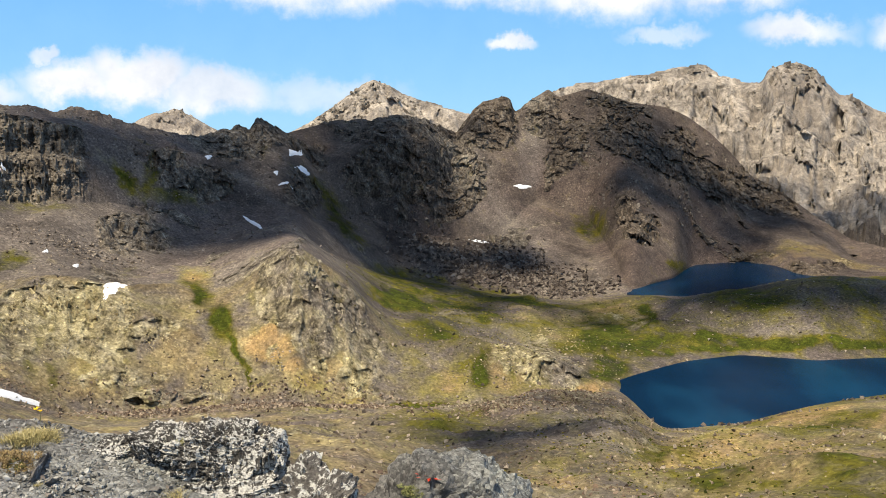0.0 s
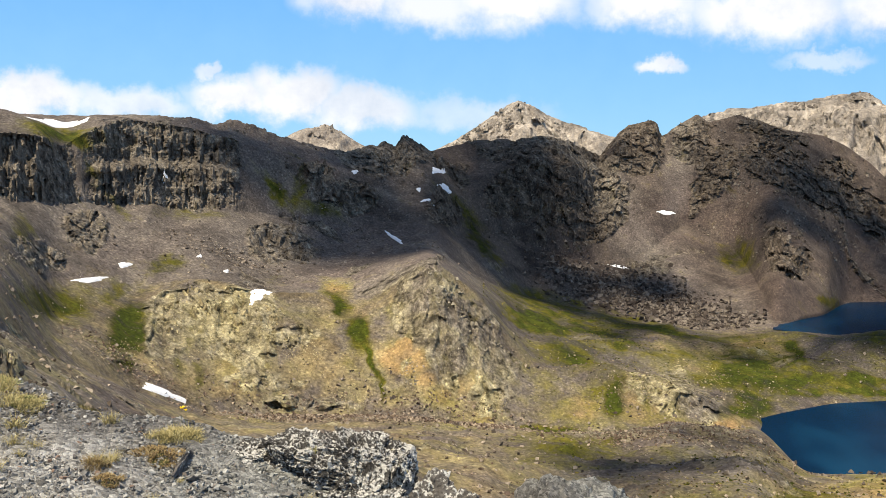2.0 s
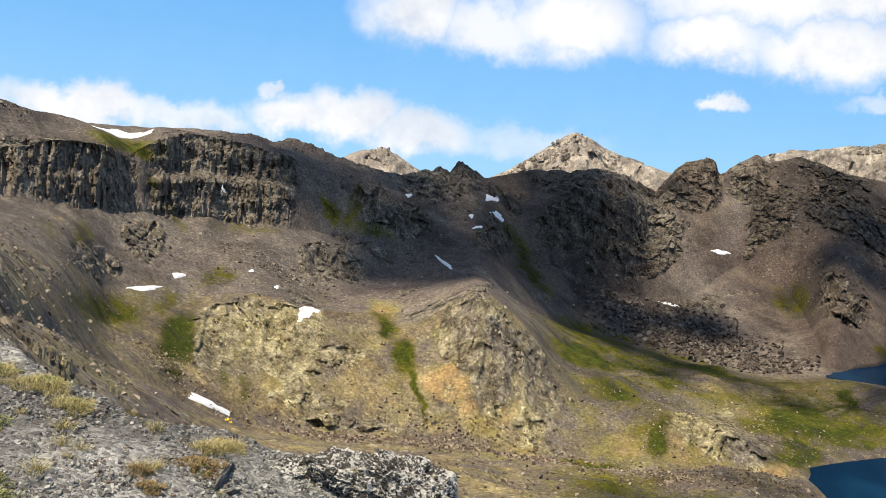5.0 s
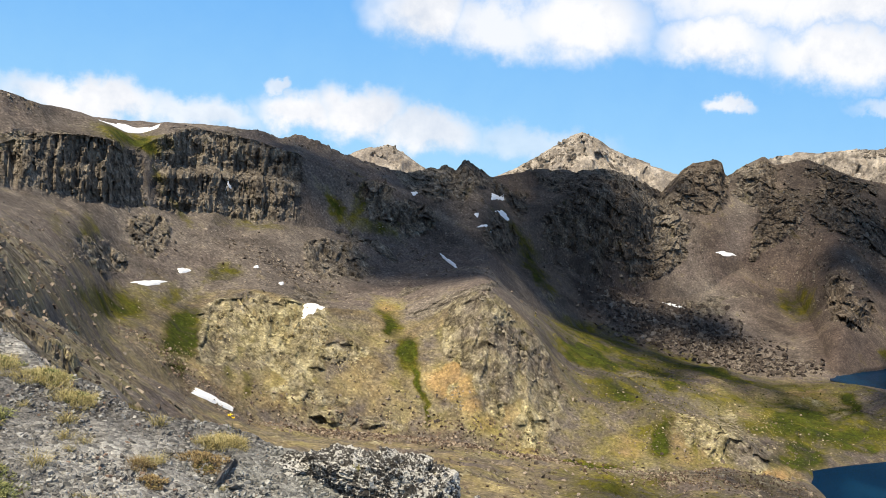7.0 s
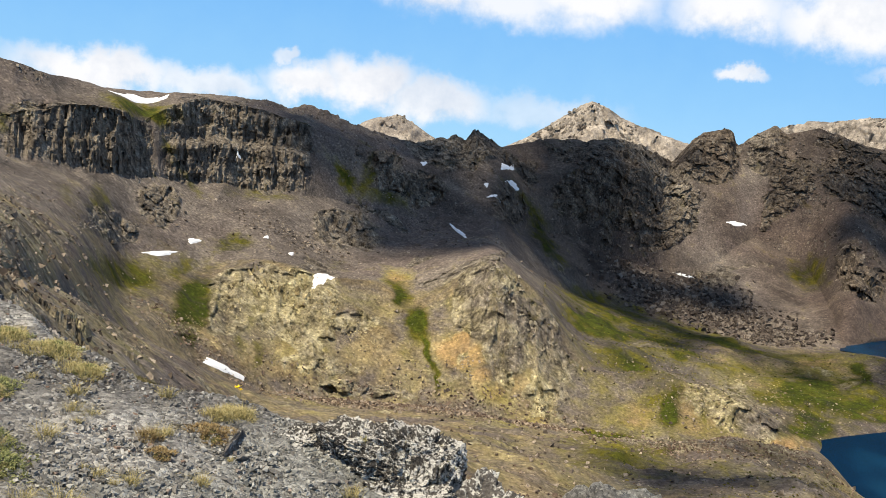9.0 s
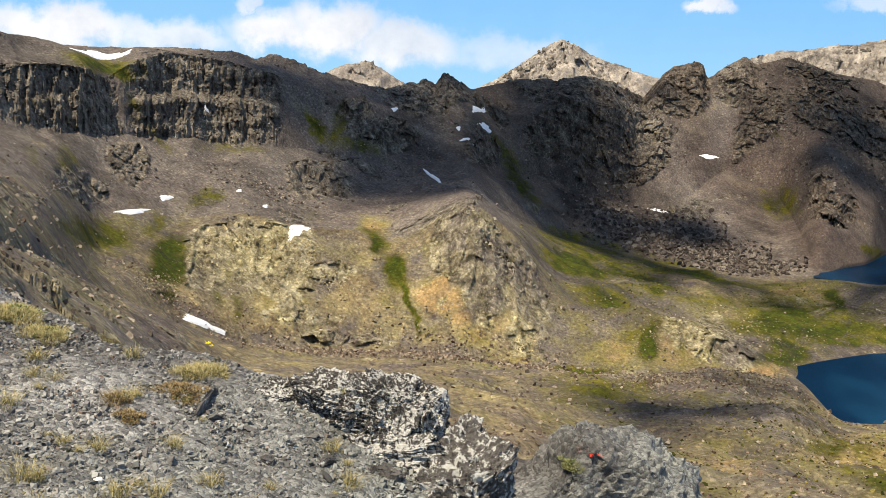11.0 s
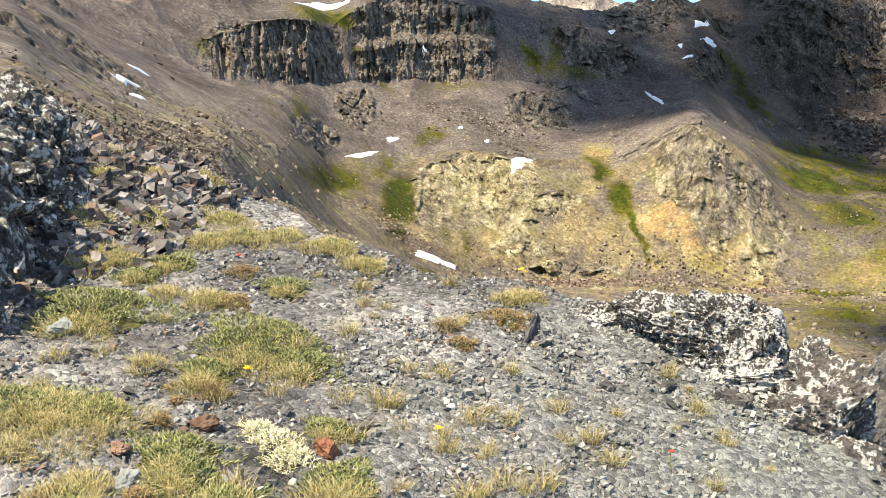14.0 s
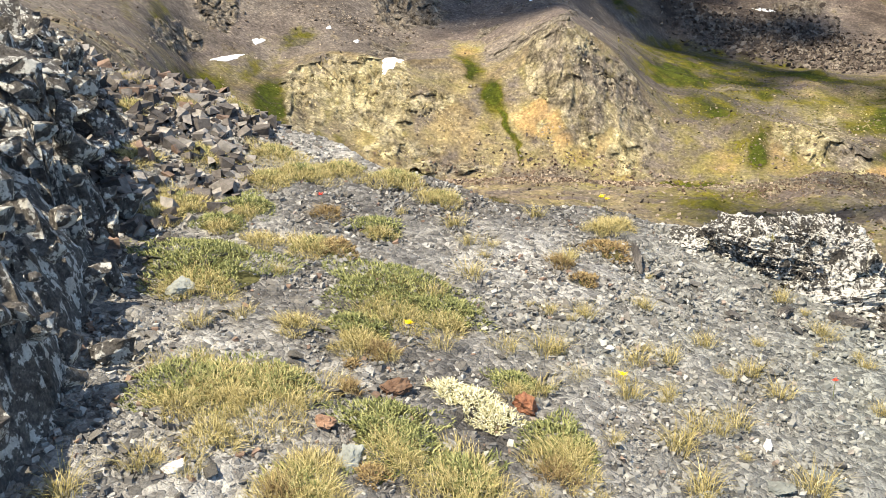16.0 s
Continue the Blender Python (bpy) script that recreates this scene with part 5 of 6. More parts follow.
SCREE_STONE = material("scree_stone", island_paint((0.07, 0.056, 0.046), (0.165, 0.135, 0.11), (0.32, 0.27, 0.22), 1.5), 0.95, (0.5, 0.2), 0.12)
BROWN_SCREE = material("brown_scree_stone", island_paint((0.07, 0.048, 0.038), (0.17, 0.125, 0.095), (0.33, 0.27, 0.21), 1.5), 0.95, (0.5, 0.2), 0.12)
boulder_field("talus_boulders", [(2.2, 640, 4, 34, .35), (5.2, 618, 3.6, 22, .35), (8.2, 603, 2.6, 13, .22), (-0.5, 632, 3, 32, .15)], 5600, 0.5, 2.6, 5, "field of dark broken boulders on a talus apron")
boulder_field("slope_boulders", [(-21.5, 447, 3.5, 14, .14), (-22, 440, 8, 40, .08), (-14, 345, 12, 30, .12), (-35, 250, 8, 150, .16), (-5, 300, 10, 90, .2), (15, 270, 14, 90, .12), (18, 515, 8, 35, .1), (3, 400, 7, 40, .1), (-12, 500, 6, 40, .05)],
              4200, 0.25, 1.2, 8, "loose stones scattered over slopes and meadows", SCREE_STONE)
boulder_field("scree_boulders", [(-42.5, 70, 3.5, 34, .45), (-40.5, 125, 3.2, 55, .4), (-37, 140, 5, 60, .06), (-46, 110, 6, 50, .15)], 9000, 0.1, 0.62, 31, "dark grey broken boulders strewn over a steep scree slope")
boulder_field("hollow_boulders", [(-27, 330, 4, 12, .2), (4, 315, 6, 12, .3), (8, 335, 5, 12, .25), (-15, 110, 12, 60, .4), (-3, 150, 12, 80, .4), (10, 180, 10, 70, .2)], 8000, 0.1, 0.75, 37, "broken brown stones strewn over a hollow", BROWN_SCREE)
boulder_field("terrace_rubble", [(-17, 335, 6, 16, .3), (-10, 346, 5, 13, .3), (-4, 342, 5, 16, .25), (1, 345, 4, 12, .15)], 6500, 0.2, 1.0, 47, "reddish brown rubble at the foot of a terrace", BROWN_SCREE)
TUSSOCK = material("tussock_grass", island_paint((0.02, 0.026, 0.006), (0.07, 0.072, 0.014), (0.2, 0.165, 0.045), 2.0), 0.95, (0.5, 0.2), 0.1)
PALE_TALUS = material("pale_talus_rock", island_paint((0.1, 0.08, 0.056), (0.21, 0.172, 0.123), (0.38, 0.325, 0.25), 1.5), 0.95, (0.5, 0.2), 0.12)
boulder_field("grass_tussocks", [(2, 470, 8, 90, .3), (14, 250, 14, 90, .35), (9, 520, 8, 50, .15), (22, 525, 10, 30, .2)], 9000, 0.2, 0.75, 41, "green and yellow grass tussocks scattered over a valley", TUSSOCK, "grass", 0.5)
boulder_field("pale_stones", [(8, 430, 7, 45, .3), (18, 250, 14, 80, .3), (3, 395, 5, 35, .2), (-18, 370, 12, 40, .2)], 4200, 0.14, 0.75, 43, "pale tan stones scattered over meadows and slopes", PALE_TALUS)
boulder_field("near_scree_stones", [(-43, 36, 7, 22, .6), (-37, 60, 6, 25, .4)], 2600, 0.04, 0.22, 33, "brown broken stones strewn over scree near a knoll", SCREE_STONE)
boulder_field("shore_stones", [(18, 357, 5, 5, .5), (24, 408, 3, 6, .3), (14.5, 340, 1.2, 4, .2)], 260, 0.4, 1.5, 9, "pale stones along the lake shore")


# ---------------------------------------------------------------- the knoll
def shale_zone(make):
    """Where the knoll's dark shale gives way to a pale greenish one."""
    x = make("ShaderNodeSeparateXYZ", {0: make("ShaderNodeTexCoord").outputs["Object"]}).outputs[0]
    drift = maths(make, "MULTIPLY", maths(make, "SUBTRACT", noise_tex(make, 1.1, 5, 0.65), 0.5), 3.6)
    return fall(make, maths(make, "ADD", x, drift), -0.7, 0.9, 0.0, 0.75)


def paint_shale(make):
    big = noise_tex(make, 0.9, 5, 0.62)
    chip = cells(make, 38.0, (1, 1, 1), "F1", 1)
    edge = cells(make, 38.0)
    fine = noise_tex(make, 70, 6, 0.75)
    base = ramp(make, big, (0.36, (0.085, 0.08, 0.077)), (0.46, (0.15, 0.144, 0.138)), (0.56, (0.255, 0.248, 0.236)), (0.68, (0.4, 0.39, 0.37)))
    base = blend(make, shale_zone(make), base, (0.255, 0.268, 0.25, 1))
    tone = make("ShaderNodeSeparateColor", {0: chip}).outputs[0]
    col = blend(make, 0.85, base, ramp(make, tone, (0.0, (0.4, 0.4, 0.41)), (0.5, (0.95, 0.95, 0.95)), (1.0, (1.7, 1.7, 1.67))), "MULTIPLY")
    col = blend(make, 0.7, col, ramp(make, fine, (0.35, (0.5, 0.5, 0.5)), (0.6, (1.25, 1.25, 1.25))), "MULTIPLY")
    return col, maths(make, "ADD", maths(make, "MINIMUM", edge, 0.2), maths(make, "MULTIPLY", fine, 0.5))


def paint_lichen(make):
    big = noise_tex(make, 4.0, 5, 0.6)
    patchy = noise_tex(make, 34, 5, 0.7, (1, 1, 0.8), 0.8)
    fine = noise_tex(make, 120, 5, 0.75)
    col = ramp(make, fine, (0.34, (0.02, 0.019, 0.018)), (0.5, (0.05, 0.047, 0.044)), (0.68, (0.12, 0.113, 0.105)))
    white = fall(make, maths(make, "ADD", patchy, maths(make, "MULTIPLY", maths(make, "SUBTRACT", big, 0.5), 0.5)), 0.49, 0.55)
    spots = ramp(make, fine, (0.32, (0.25, 0.245, 0.23)), (0.5, (0.46, 0.45, 0.42)), (0.64, (0.68, 0.67, 0.63)))
    col = blend(make, white, col, spots)
    gold = fall(make, noise_tex(make, 7, 4, 0.6, (1.3, 1, 1)), 0.66, 0.7)
    return blend(make, maths(make, "MULTIPLY", gold, 0.6), col, (0.3, 0.26, 0.06, 1)), maths(make, "ADD", patchy, maths(make, "MULTIPLY", fine, 0.2))


def paint_dark_rock(make):
    big = noise_tex(make, 2.0, 6, 0.65)
    fine = noise_tex(make, 35, 7, 0.76)
    col = ramp(make, big, (0.35, (0.05, 0.046, 0.044)), (0.55, (0.12, 0.112, 0.108)), (0.7, (0.2, 0.185, 0.175)))
    col = blend(make, 0.8, col, ramp(make, fine, (0.33, (0.45, 0.45, 0.45)), (0.65, (1.5, 1.5, 1.47))), "MULTIPLY")
    spot = maths(make, "MULTIPLY", fall(make, noise_tex(make, 9, 6, 0.68), 0.6, 0.64), 0.85)
    return blend(make, spot, col, (0.55, 0.54, 0.5, 1)), maths(make, "ADD", big, maths(make, "MULTIPLY", fine, 0.5))


def plain_stone(dark, light, scale):
    def paint(make):
        rand = make("ShaderNodeObjectInfo").outputs["Random"]
        n = noise_tex(make, scale, 7, 0.74)
        col = ramp(make, n, (0.34, dark), (0.66, light))
        return blend(make, 0.9, col, ramp(make, rand, (0.0, (0.6, 0.6, 0.6)), (1.0, (1.35, 1.35, 1.35))), "MULTIPLY"), n
    return paint


def paint_speckled(make):
    fine = noise_tex(make, 45, 7, 0.76)
    col = ramp(make, fine, (0.33, (0.04, 0.036, 0.033)), (0.5, (0.11, 0.101, 0.093)), (0.68, (0.24, 0.222, 0.2)))
    spot = fall(make, noise_tex(make, 15, 6, 0.72, (1, 1, 1), 0.15), 0.515, 0.555)
    return blend(make, spot, col, ramp(make, fine, (0.3, (0.4, 0.4, 0.36)), (0.6, (0.7, 0.69, 0.65)))), fine


SPECKLED = material("speckled_rock", paint_speckled, 0.9, (0.9, 0.03), 0.2)
SHALE = material("shale_gravel", paint_shale, 0.9, (1.0, 0.035), 0.2)
LICHEN = material("lichen_rock", paint_lichen, 0.92, (0.8, 0.02), 0.15)
DARK = material("dark_rock", paint_dark_rock, 0.9, (0.9, 0.04), 0.2)
def paint_chips(make):
    col, n = island_paint((0.095, 0.09, 0.088), (0.2, 0.196, 0.188), (0.36, 0.355, 0.34), 25, (0.2, 0.14, 0.11))(make)
    rand = make("ShaderNodeNewGeometry").outputs["Random Per Island"]
    green = ramp(make, rand, (0.0, (0.13, 0.14, 0.128)), (0.5, (0.25, 0.264, 0.245)), (1.0, (0.35, 0.36, 0.338)))
    return blend(make, shale_zone(make), col, green), n


CHIPS = material("shale_chips", paint_chips, 0.9, (0.4, 0.01), 0.2)
STONE = material("grey_stone", plain_stone((0.06, 0.056, 0.054), (0.24, 0.23, 0.212), 22), 0.88, (0.7, 0.015), 0.2)
RED_STONE = material("red_stone", plain_stone((0.2, 0.075, 0.04), (0.45, 0.22, 0.13), 22), 0.88, (0.7, 0.015), 0.2)
BROWN_STONE = material("brown_stone", plain_stone((0.11, 0.06, 0.04), (0.3, 0.19, 0.13), 22), 0.88, (0.7, 0.015), 0.2)
WHITE_STONE = material("white_stone", plain_stone((0.5, 0.48, 0.45), (0.75, 0.73, 0.7), 18), 0.85, (0.5, 0.015), 0.2)
GREEN_STONE = material("pale_stone", plain_stone((0.13, 0.14, 0.13), (0.27, 0.285, 0.265), 18), 0.85, (0.5, 0.015), 0.2)


def knoll_height(x, y):
    x, y = np.asarray(x, dtype=float), np.asarray(y, dtype=float)
    brink = 5.05 + 0.12 * np.sin(x * 2.3 + 1) + 0.06 * np.sin(x * 7.1) + 0.25 * np.clip(-1.8 - x, 0, 1.5)
    brink = np.minimum(brink, np.maximum(4.75 - 1.9 * (x - 1.0), 0.8))
    over = np.maximum(y - brink, 0)
    side = np.maximum(x - 2.6, 0)
    left = np.clip(-1.2 - x, 0, 1.5) / 1.5
    z = -1.64 - 0.24 * (np.maximum(x, -0.9) + 0.9) - 0.17 * (np.clip(x, -3, -0.9) + 0.9) + 0.02 * (np.minimum(y, 5) - 3) + fbm(x, y, 1.3, 4, 5) * 0.06
    z = z + 0.3 * np.clip(-2.6 - x, 0, 1.6)
    fall_off = 0.95 * (1 - left) + 0.62 * left
    return z - over * fall_off - over ** 2 * 0.12 * (1 - left) - side * 0.5 - side ** 2 * 0.08


def knoll():
    xs, ys = np.linspace(-7.5, 6, 330), np.linspace(-5, 8.5, 330)
    X, Y = np.meshgrid(xs, ys)
    Z = knoll_height(X, Y) + fbm(X, Y, 0.14, 3, 9) * 0.02 + facets(X, Y, 0.09, 15) * 0.008
    n, m = X.shape
    idx = np.arange(n * m).reshape(n, m)
    quads = np.stack([idx[:-1, :-1], idx[:-1, 1:], idx[1:, 1:], idx[1:, :-1]], axis=2).reshape(-1, 4)
    tris = np.concatenate([quads[:, [0, 1, 2]], quads[:, [0, 2, 3]]])
    me = tri_mesh("ground_knoll", np.stack([X, Y, Z], axis=2).reshape(-1, 3), tris, SHALE)
    return tagged(new("ground_knoll", me), "grey shale gravel on the lookout knoll", "ground", kind="structure")


knoll()


def rock_form(level, cuts, seed, grain=0.05, lump=0.1, box=0.0, deep=0.55):
    """Unit rock: a ball pared by flat cuts, then roughened. Vertices and triangles."""
    v, f = rock_ball(level)
    g = np.random.default_rng(seed)
    if box:
        v = v / (np.abs(v) ** 6).sum(axis=1, keepdims=True) ** (box / 6)
    for _ in range(cuts):
        n = g.normal(size=3)
        n /= np.linalg.norm(n)
        over = np.maximum(v @ n - (deep + 0.35 * g.random()), 0)
        v = v - over[:, None] * n * 0.97
    x, y, z = v[:, 0] + seed, v[:, 1], v[:, 2]
    d = lump * (fbm(x * 2, y * 2 + z, 1.0, 3, seed) + fbm(y * 2, z * 2 - x, 1.0, 3, seed + 9))
    for size, share in ((0.34, 1.0), (0.13, 0.55), (0.055, 0.3)):
        d = d + grain * share * (facets(x, y + 0.3 * z, size, seed + 5, 1.3) + facets(y, z + 0.3 * x, size, seed + 15, 1.3) + facets(z, x + 0.3 * y, size, seed + 25, 1.3)) / 1.6
    return v * (1 + d[:, None]), f


def rock_thing(name, label, spot, size, turn, mat, level=4, cuts=14, seed=1, grain=0.05, lump=0.1, box=0.5, category="rock", group=""):
    v, f = rock_form(level, cuts, seed, grain, lump, box)
    ob = new(name, tri_mesh(name, v * np.array(size), f, mat))
    ob.matrix_world = pose(*spot, *turn)
    return tagged(ob, label, category, group)


def rock_group(name, label, blocks, mat, seed, piece="block"):
    """A rock mass of several broken blocks: x, y, z, half sizes, turn, fineness."""
    base = new(name)
    base.location = blocks[0][:3]
    origin = Vector(blocks[0][:3])
    for k, (x, y, z, sx, sy, sz, turn, level) in enumerate(blocks):
        v, f = rock_form(level, 14 if level > 3 else 20, seed + k, 0.085 if level > 3 else 0.08, 0.07, 0.9, 0.62 if level > 5 else 0.45 if level > 3 else 0.3)
        ob = new(piece, tri_mesh(piece, v * np.array([sx, sy, sz]), f, mat))
        ob.matrix_world = Matrix.Translation(Vector((x, y, z)) - origin) @ pose(0, 0, 0, (k * 37) % 17 - 8, (k * 53) % 19 - 9, turn)
        ob.parent = base
    return tagged(base, label, "rock")


# lichen-covered crag at the brink, its lower step, the outcrop under it and the mound below
rock_group("crag", "jagged grey rock crusted with white lichen", [
    (0.50, 4.97, -1.84, 0.31, 0.29, 0.235, -6, 7), (0.69, 4.92, -1.87, 0.14, 0.25, 0.205, 5, 6), (0.14, 4.95, -1.80, 0.26, 0.24, 0.14, 8, 6), (-0.14, 4.93, -1.79, 0.2, 0.18, 0.09, -12, 6),
    (0.42, 4.72, -2.02, 0.38, 0.2, 0.17, 4, 6), (0.02, 4.74, -1.9, 0.26, 0.14, 0.1, 14, 5), (0.34, 4.80, -1.78, 0.15, 0.14, 0.13, 22, 5), (0.6, 4.78, -1.86, 0.15, 0.14, 0.16, -18, 5)], LICHEN, 3)
rock_group("crag", "low dark rock step spotted with white lichen", [
    (0.88, 4.8, -2.08, 0.28, 0.26, 0.28, -12, 6), (1.02, 4.58, -2.12, 0.28, 0.25, 0.29, 8, 6), (1.12, 4.36, -2.2, 0.24, 0.22, 0.27, -20, 5), (1.18, 4.12, -2.36, 0.18, 0.2, 0.23, 12, 5), (1.26, 3.9, -2.44, 0.14, 0.15, 0.17, 30, 4)], SPECKLED, 40)
rock_group("crag", "smooth dark outcrop below a lichen rock", [
    (0.60, 4.50, -2.1, 0.2, 0.2, 0.2, 10, 5), (0.78, 4.45, -2.2, 0.18, 0.22, 0.2, -25, 5), (0.44, 4.42, -2.06, 0.12, 0.16, 0.12, 20, 4), (0.75, 4.2, -2.25, 0.14, 0.14, 0.17, 35, 4)], DARK, 60)
rock_thing("rock_mound", "rounded grey shale mound below the brink", (1.6, 7.2, -3.44), (0.82, 1.15, 0.83), (0, 12, -20), SHALE, 6, 12, 21, 0.045, 0.12, 0.3)
rock_group("rock_mound", "broken dark rock spur on a lower slope", [
    (2.4, 6.7, -3.7, 0.4, 0.5, 0.45, 10, 5), (2.75, 6.3, -4.0, 0.35, 0.4, 0.4, -30, 5), (3.1, 6.1, -4.3, 0.35, 0.35, 0.4, 20, 4)], DARK, 80)

# dark rock wall beside the knoll: broken blocks heaped along a slanting foot line
wall_blocks = []
wg = np.random.default_rng(17)
for k in range(560):
    u, d = (k % 28 + wg.random()) / 28, ((k // 28) % 20 + wg.random()) / 20 * 1.9
    fx = float(np.interp(u, [0, .18, .4, .7, 1], [-1.66, -1.84, -2.5, -3.24, -4.22]))
    fy = float(np.interp(u, [0, .18, .4, .7, 1], [1.3, 2.2, 3.45, 4.5, 5.5]))
    rise = float(np.interp(d, [0, 0.12, 0.3, 0.7, 1.2, 2.0], [0.0, 0.3, 0.7, 1.05, 1.2, 1.3])) * float(np.interp(u, [0, .2, .5, .8, 1], [0.8, 0.9, 0.52, 0.28, 0.12]))
    x, y = fx - d * 0.86, fy + d * 0.5 * (u - 0.4)
    rise *= 1 + 0.35 * float(vnoise(np.array([u * 9.0]), np.array([d * 2.2]), 19)[0])
    s = wg.uniform(0.06, 0.15) * (0.75 + 0.45 * d) * (1.5 if k % 6 == 0 else 1)
    wall_blocks.append((x, y, float(knoll_height(x, y)) + rise - 0.05, s, s * wg.uniform(0.6, 1), s * wg.uniform(0.6, 1.15), wg.uniform(0, 360), 2 if k % 3 else 3))
rock_wall = rock_group("rock_outcrop", "dark jagged rock wall flecked with white lichen", wall_blocks, SPECKLED, 300)


def wall_core():
    """The solid heart behind the heaped blocks."""
    u, d = np.meshgrid(np.linspace(0, 1, 150), np.linspace(0.1, 3.4, 100))
    fx = np.interp(u, [0, .18, .4, .7, 1], [-1.66, -1.84, -2.5, -3.24, -4.22])
    fy = np.interp(u, [0, .18, .4, .7, 1], [1.3, 2.2, 3.45, 4.5, 5.5])
    X, Y = fx - d * 0.86, fy + d * 0.5 * (u - 0.4)
    rise = np.interp(d, [0.1, 0.2, 0.35, 0.8, 1.3, 2.0, 3.4], [-0.1, 0.35, 0.62, 0.95, 1.08, 1.15, 1.0]) * np.interp(u, [0, .2, .5, .8, 1], [0.8, 0.9, 0.52, 0.28, 0.12])
    Z = knoll_height(X, Y) - 0.2 + rise + facets(X, Y, 0.3, 41, 1.4) * 0.12 + facets(X, Y, 0.1, 43, 1.4) * 0.04
    idx = np.arange(X.size).reshape(X.shape)
    quads = np.stack([idx[:-1, :-1], idx[1:, :-1], idx[1:, 1:], idx[:-1, 1:]], axis=2).reshape(-1, 4)
    return tri_mesh("bedrock", np.stack([X, Y, Z], axis=2).reshape(-1, 3) - np.array(wall_blocks[0][:3]), np.concatenate([quads[:, [0, 1, 2]], quads[:, [0, 2, 3]]]), SPECKLED)


new("bedrock", wall_core()).parent = rock_wall
rng = np.random.default_rng(4)


def knoll_spot(x, y, up=0.0):
    return (x, y, float(knoll_height(x, y)) + up)


# gravel over the knoll
def chunks(spots, sizes, seed, flat=0.5):
    """Box-like broken chips in one mesh."""
    g = np.random.default_rng(seed)
    base = np.array([(x, y, z) for x in (-1, 1) for y in (-1, 1) for z in (-1, 1)], dtype=float)
    tri = np.array([(0, 1, 3), (0, 3, 2), (4, 6, 7), (4, 7, 5), (0, 4, 5), (0, 5, 1), (2, 3, 7), (2, 7, 6), (1, 5, 7), (1, 7, 3)])
    n = len(spots)
    v = base[None] * g.uniform(0.35, 1.2, (n, 8, 3)) * np.stack([np.ones(n), g.uniform(0.45, 0.95, n), flat * g.uniform(0.5, 1.3, n)], axis=1)[:, None, :]
    th, ti = g.random(n) * math.tau, g.normal(0, 0.55, n)
    c, s, ct, st = np.cos(th)[:, None], np.sin(th)[:, None], np.cos(ti)[:, None], np.sin(ti)[:, None]
    x, z = v[:, :, 0] * ct - v[:, :, 2] * st, v[:, :, 0] * st + v[:, :, 2] * ct
    v = np.stack([x * c - v[:, :, 1] * s, x * s + v[:, :, 1] * c, z], axis=2) * sizes[:, None, None] + spots[:, None, :]
    return v.reshape(-1, 3), (tri[None] + (np.arange(n) * 8)[:, None, None]).reshape(-1, 3)


def gravel():
    n = 82000
    x = rng.uniform(-3.4, 2.6, n)
    y = 1.2 + 4.9 * rng.random(n) ** 0.9
    coarse = 0.5 + 0.5 * fbm(x, y, 0.7, 4, 77)
    keep = rng.random(n) < 0.35 + 0.75 * coarse - 0.25 * np.clip(x, 0, 1)
    x, y, coarse = x[keep], y[keep], coarse[keep]
    s = (0.0036 + 0.0135 * rng.random(len(x)) ** 3.0) * (0.6 + 0.7 * coarse)
    z = knoll_height(x, y) + s * 0.12
    v, f = chunks(np.stack([x, y, z], axis=1), s, 12, 0.65)
    return tagged(new("gravel", tri_mesh("gravel", v, f, CHIPS)), "loose grey shale chips on the knoll", "gravel", kind="stuff")


gravel()


def shoulder_rubble():
    """Dark broken rock over the rising shoulder beside the wall."""
    n = 26000
    g = np.random.default_rng(23)
    x, y = g.uniform(-5.2, -2.1, n), g.uniform(3.2, 7.6, n)
    share = smooth(-2.1, -3.3, x) * 0.9 + 0.9 * fbm(x, y, 0.6, 3, 29)
    keep = (g.random(n) < share) & (x < -2.0 - 0.35 * (y - 3.2) * (y < 5))
    x, y = x[keep], y[keep]
    s = 0.008 + 0.05 * g.random(len(x)) ** 5
    v, f = chunks(np.stack([x, y, knoll_height(x, y) + 0.25 * s], axis=1), s, 24, 0.7)
    mat = material("rubble_rock", island_paint((0.05, 0.044, 0.042), (0.125, 0.112, 0.105), (0.3, 0.28, 0.26), 25, (0.2, 0.14, 0.11)), 0.9, (0.6, 0.02), 0.2)
    return tagged(new("rubble", tri_mesh("rubble", v, f, mat)), "dark broken rubble below a rock wall", "rubble", kind="stuff")


shoulder_rubble()

# single stones
stone_meshes = [tri_mesh("stone", *(lambda q: (q[0] * np.array([1, 0.6, 0.35]), q[1]))(rock_form(2, 16, 30 + k, 0.08, 0.12, 0.8, 0.3)), STONE) for k in range(9)]
for k in range(290):
    x, y = rng.uniform(-2.3, 1.6), 1.6 + 3.4 * rng.random()
    if rng.random() < 0.35:
        x, y = rng.uniform(-2.5, -1.4), rng.uniform(1.9, 3.6)
    s = 0.025 + 0.05 * rng.random() ** 2
    ob = new("stone", stone_meshes[k % 9])
    ob.matrix_world = pose(*knoll_spot(x, y, s * 0.1), rng.uniform(-28, 28), rng.uniform(-28, 28), rng.uniform(0, 360)) @ Matrix.Diagonal((s, s, s, 1))
    tagged(ob, "angular grey shale stone lying on gravel", "stone", "loose stones on the knoll")

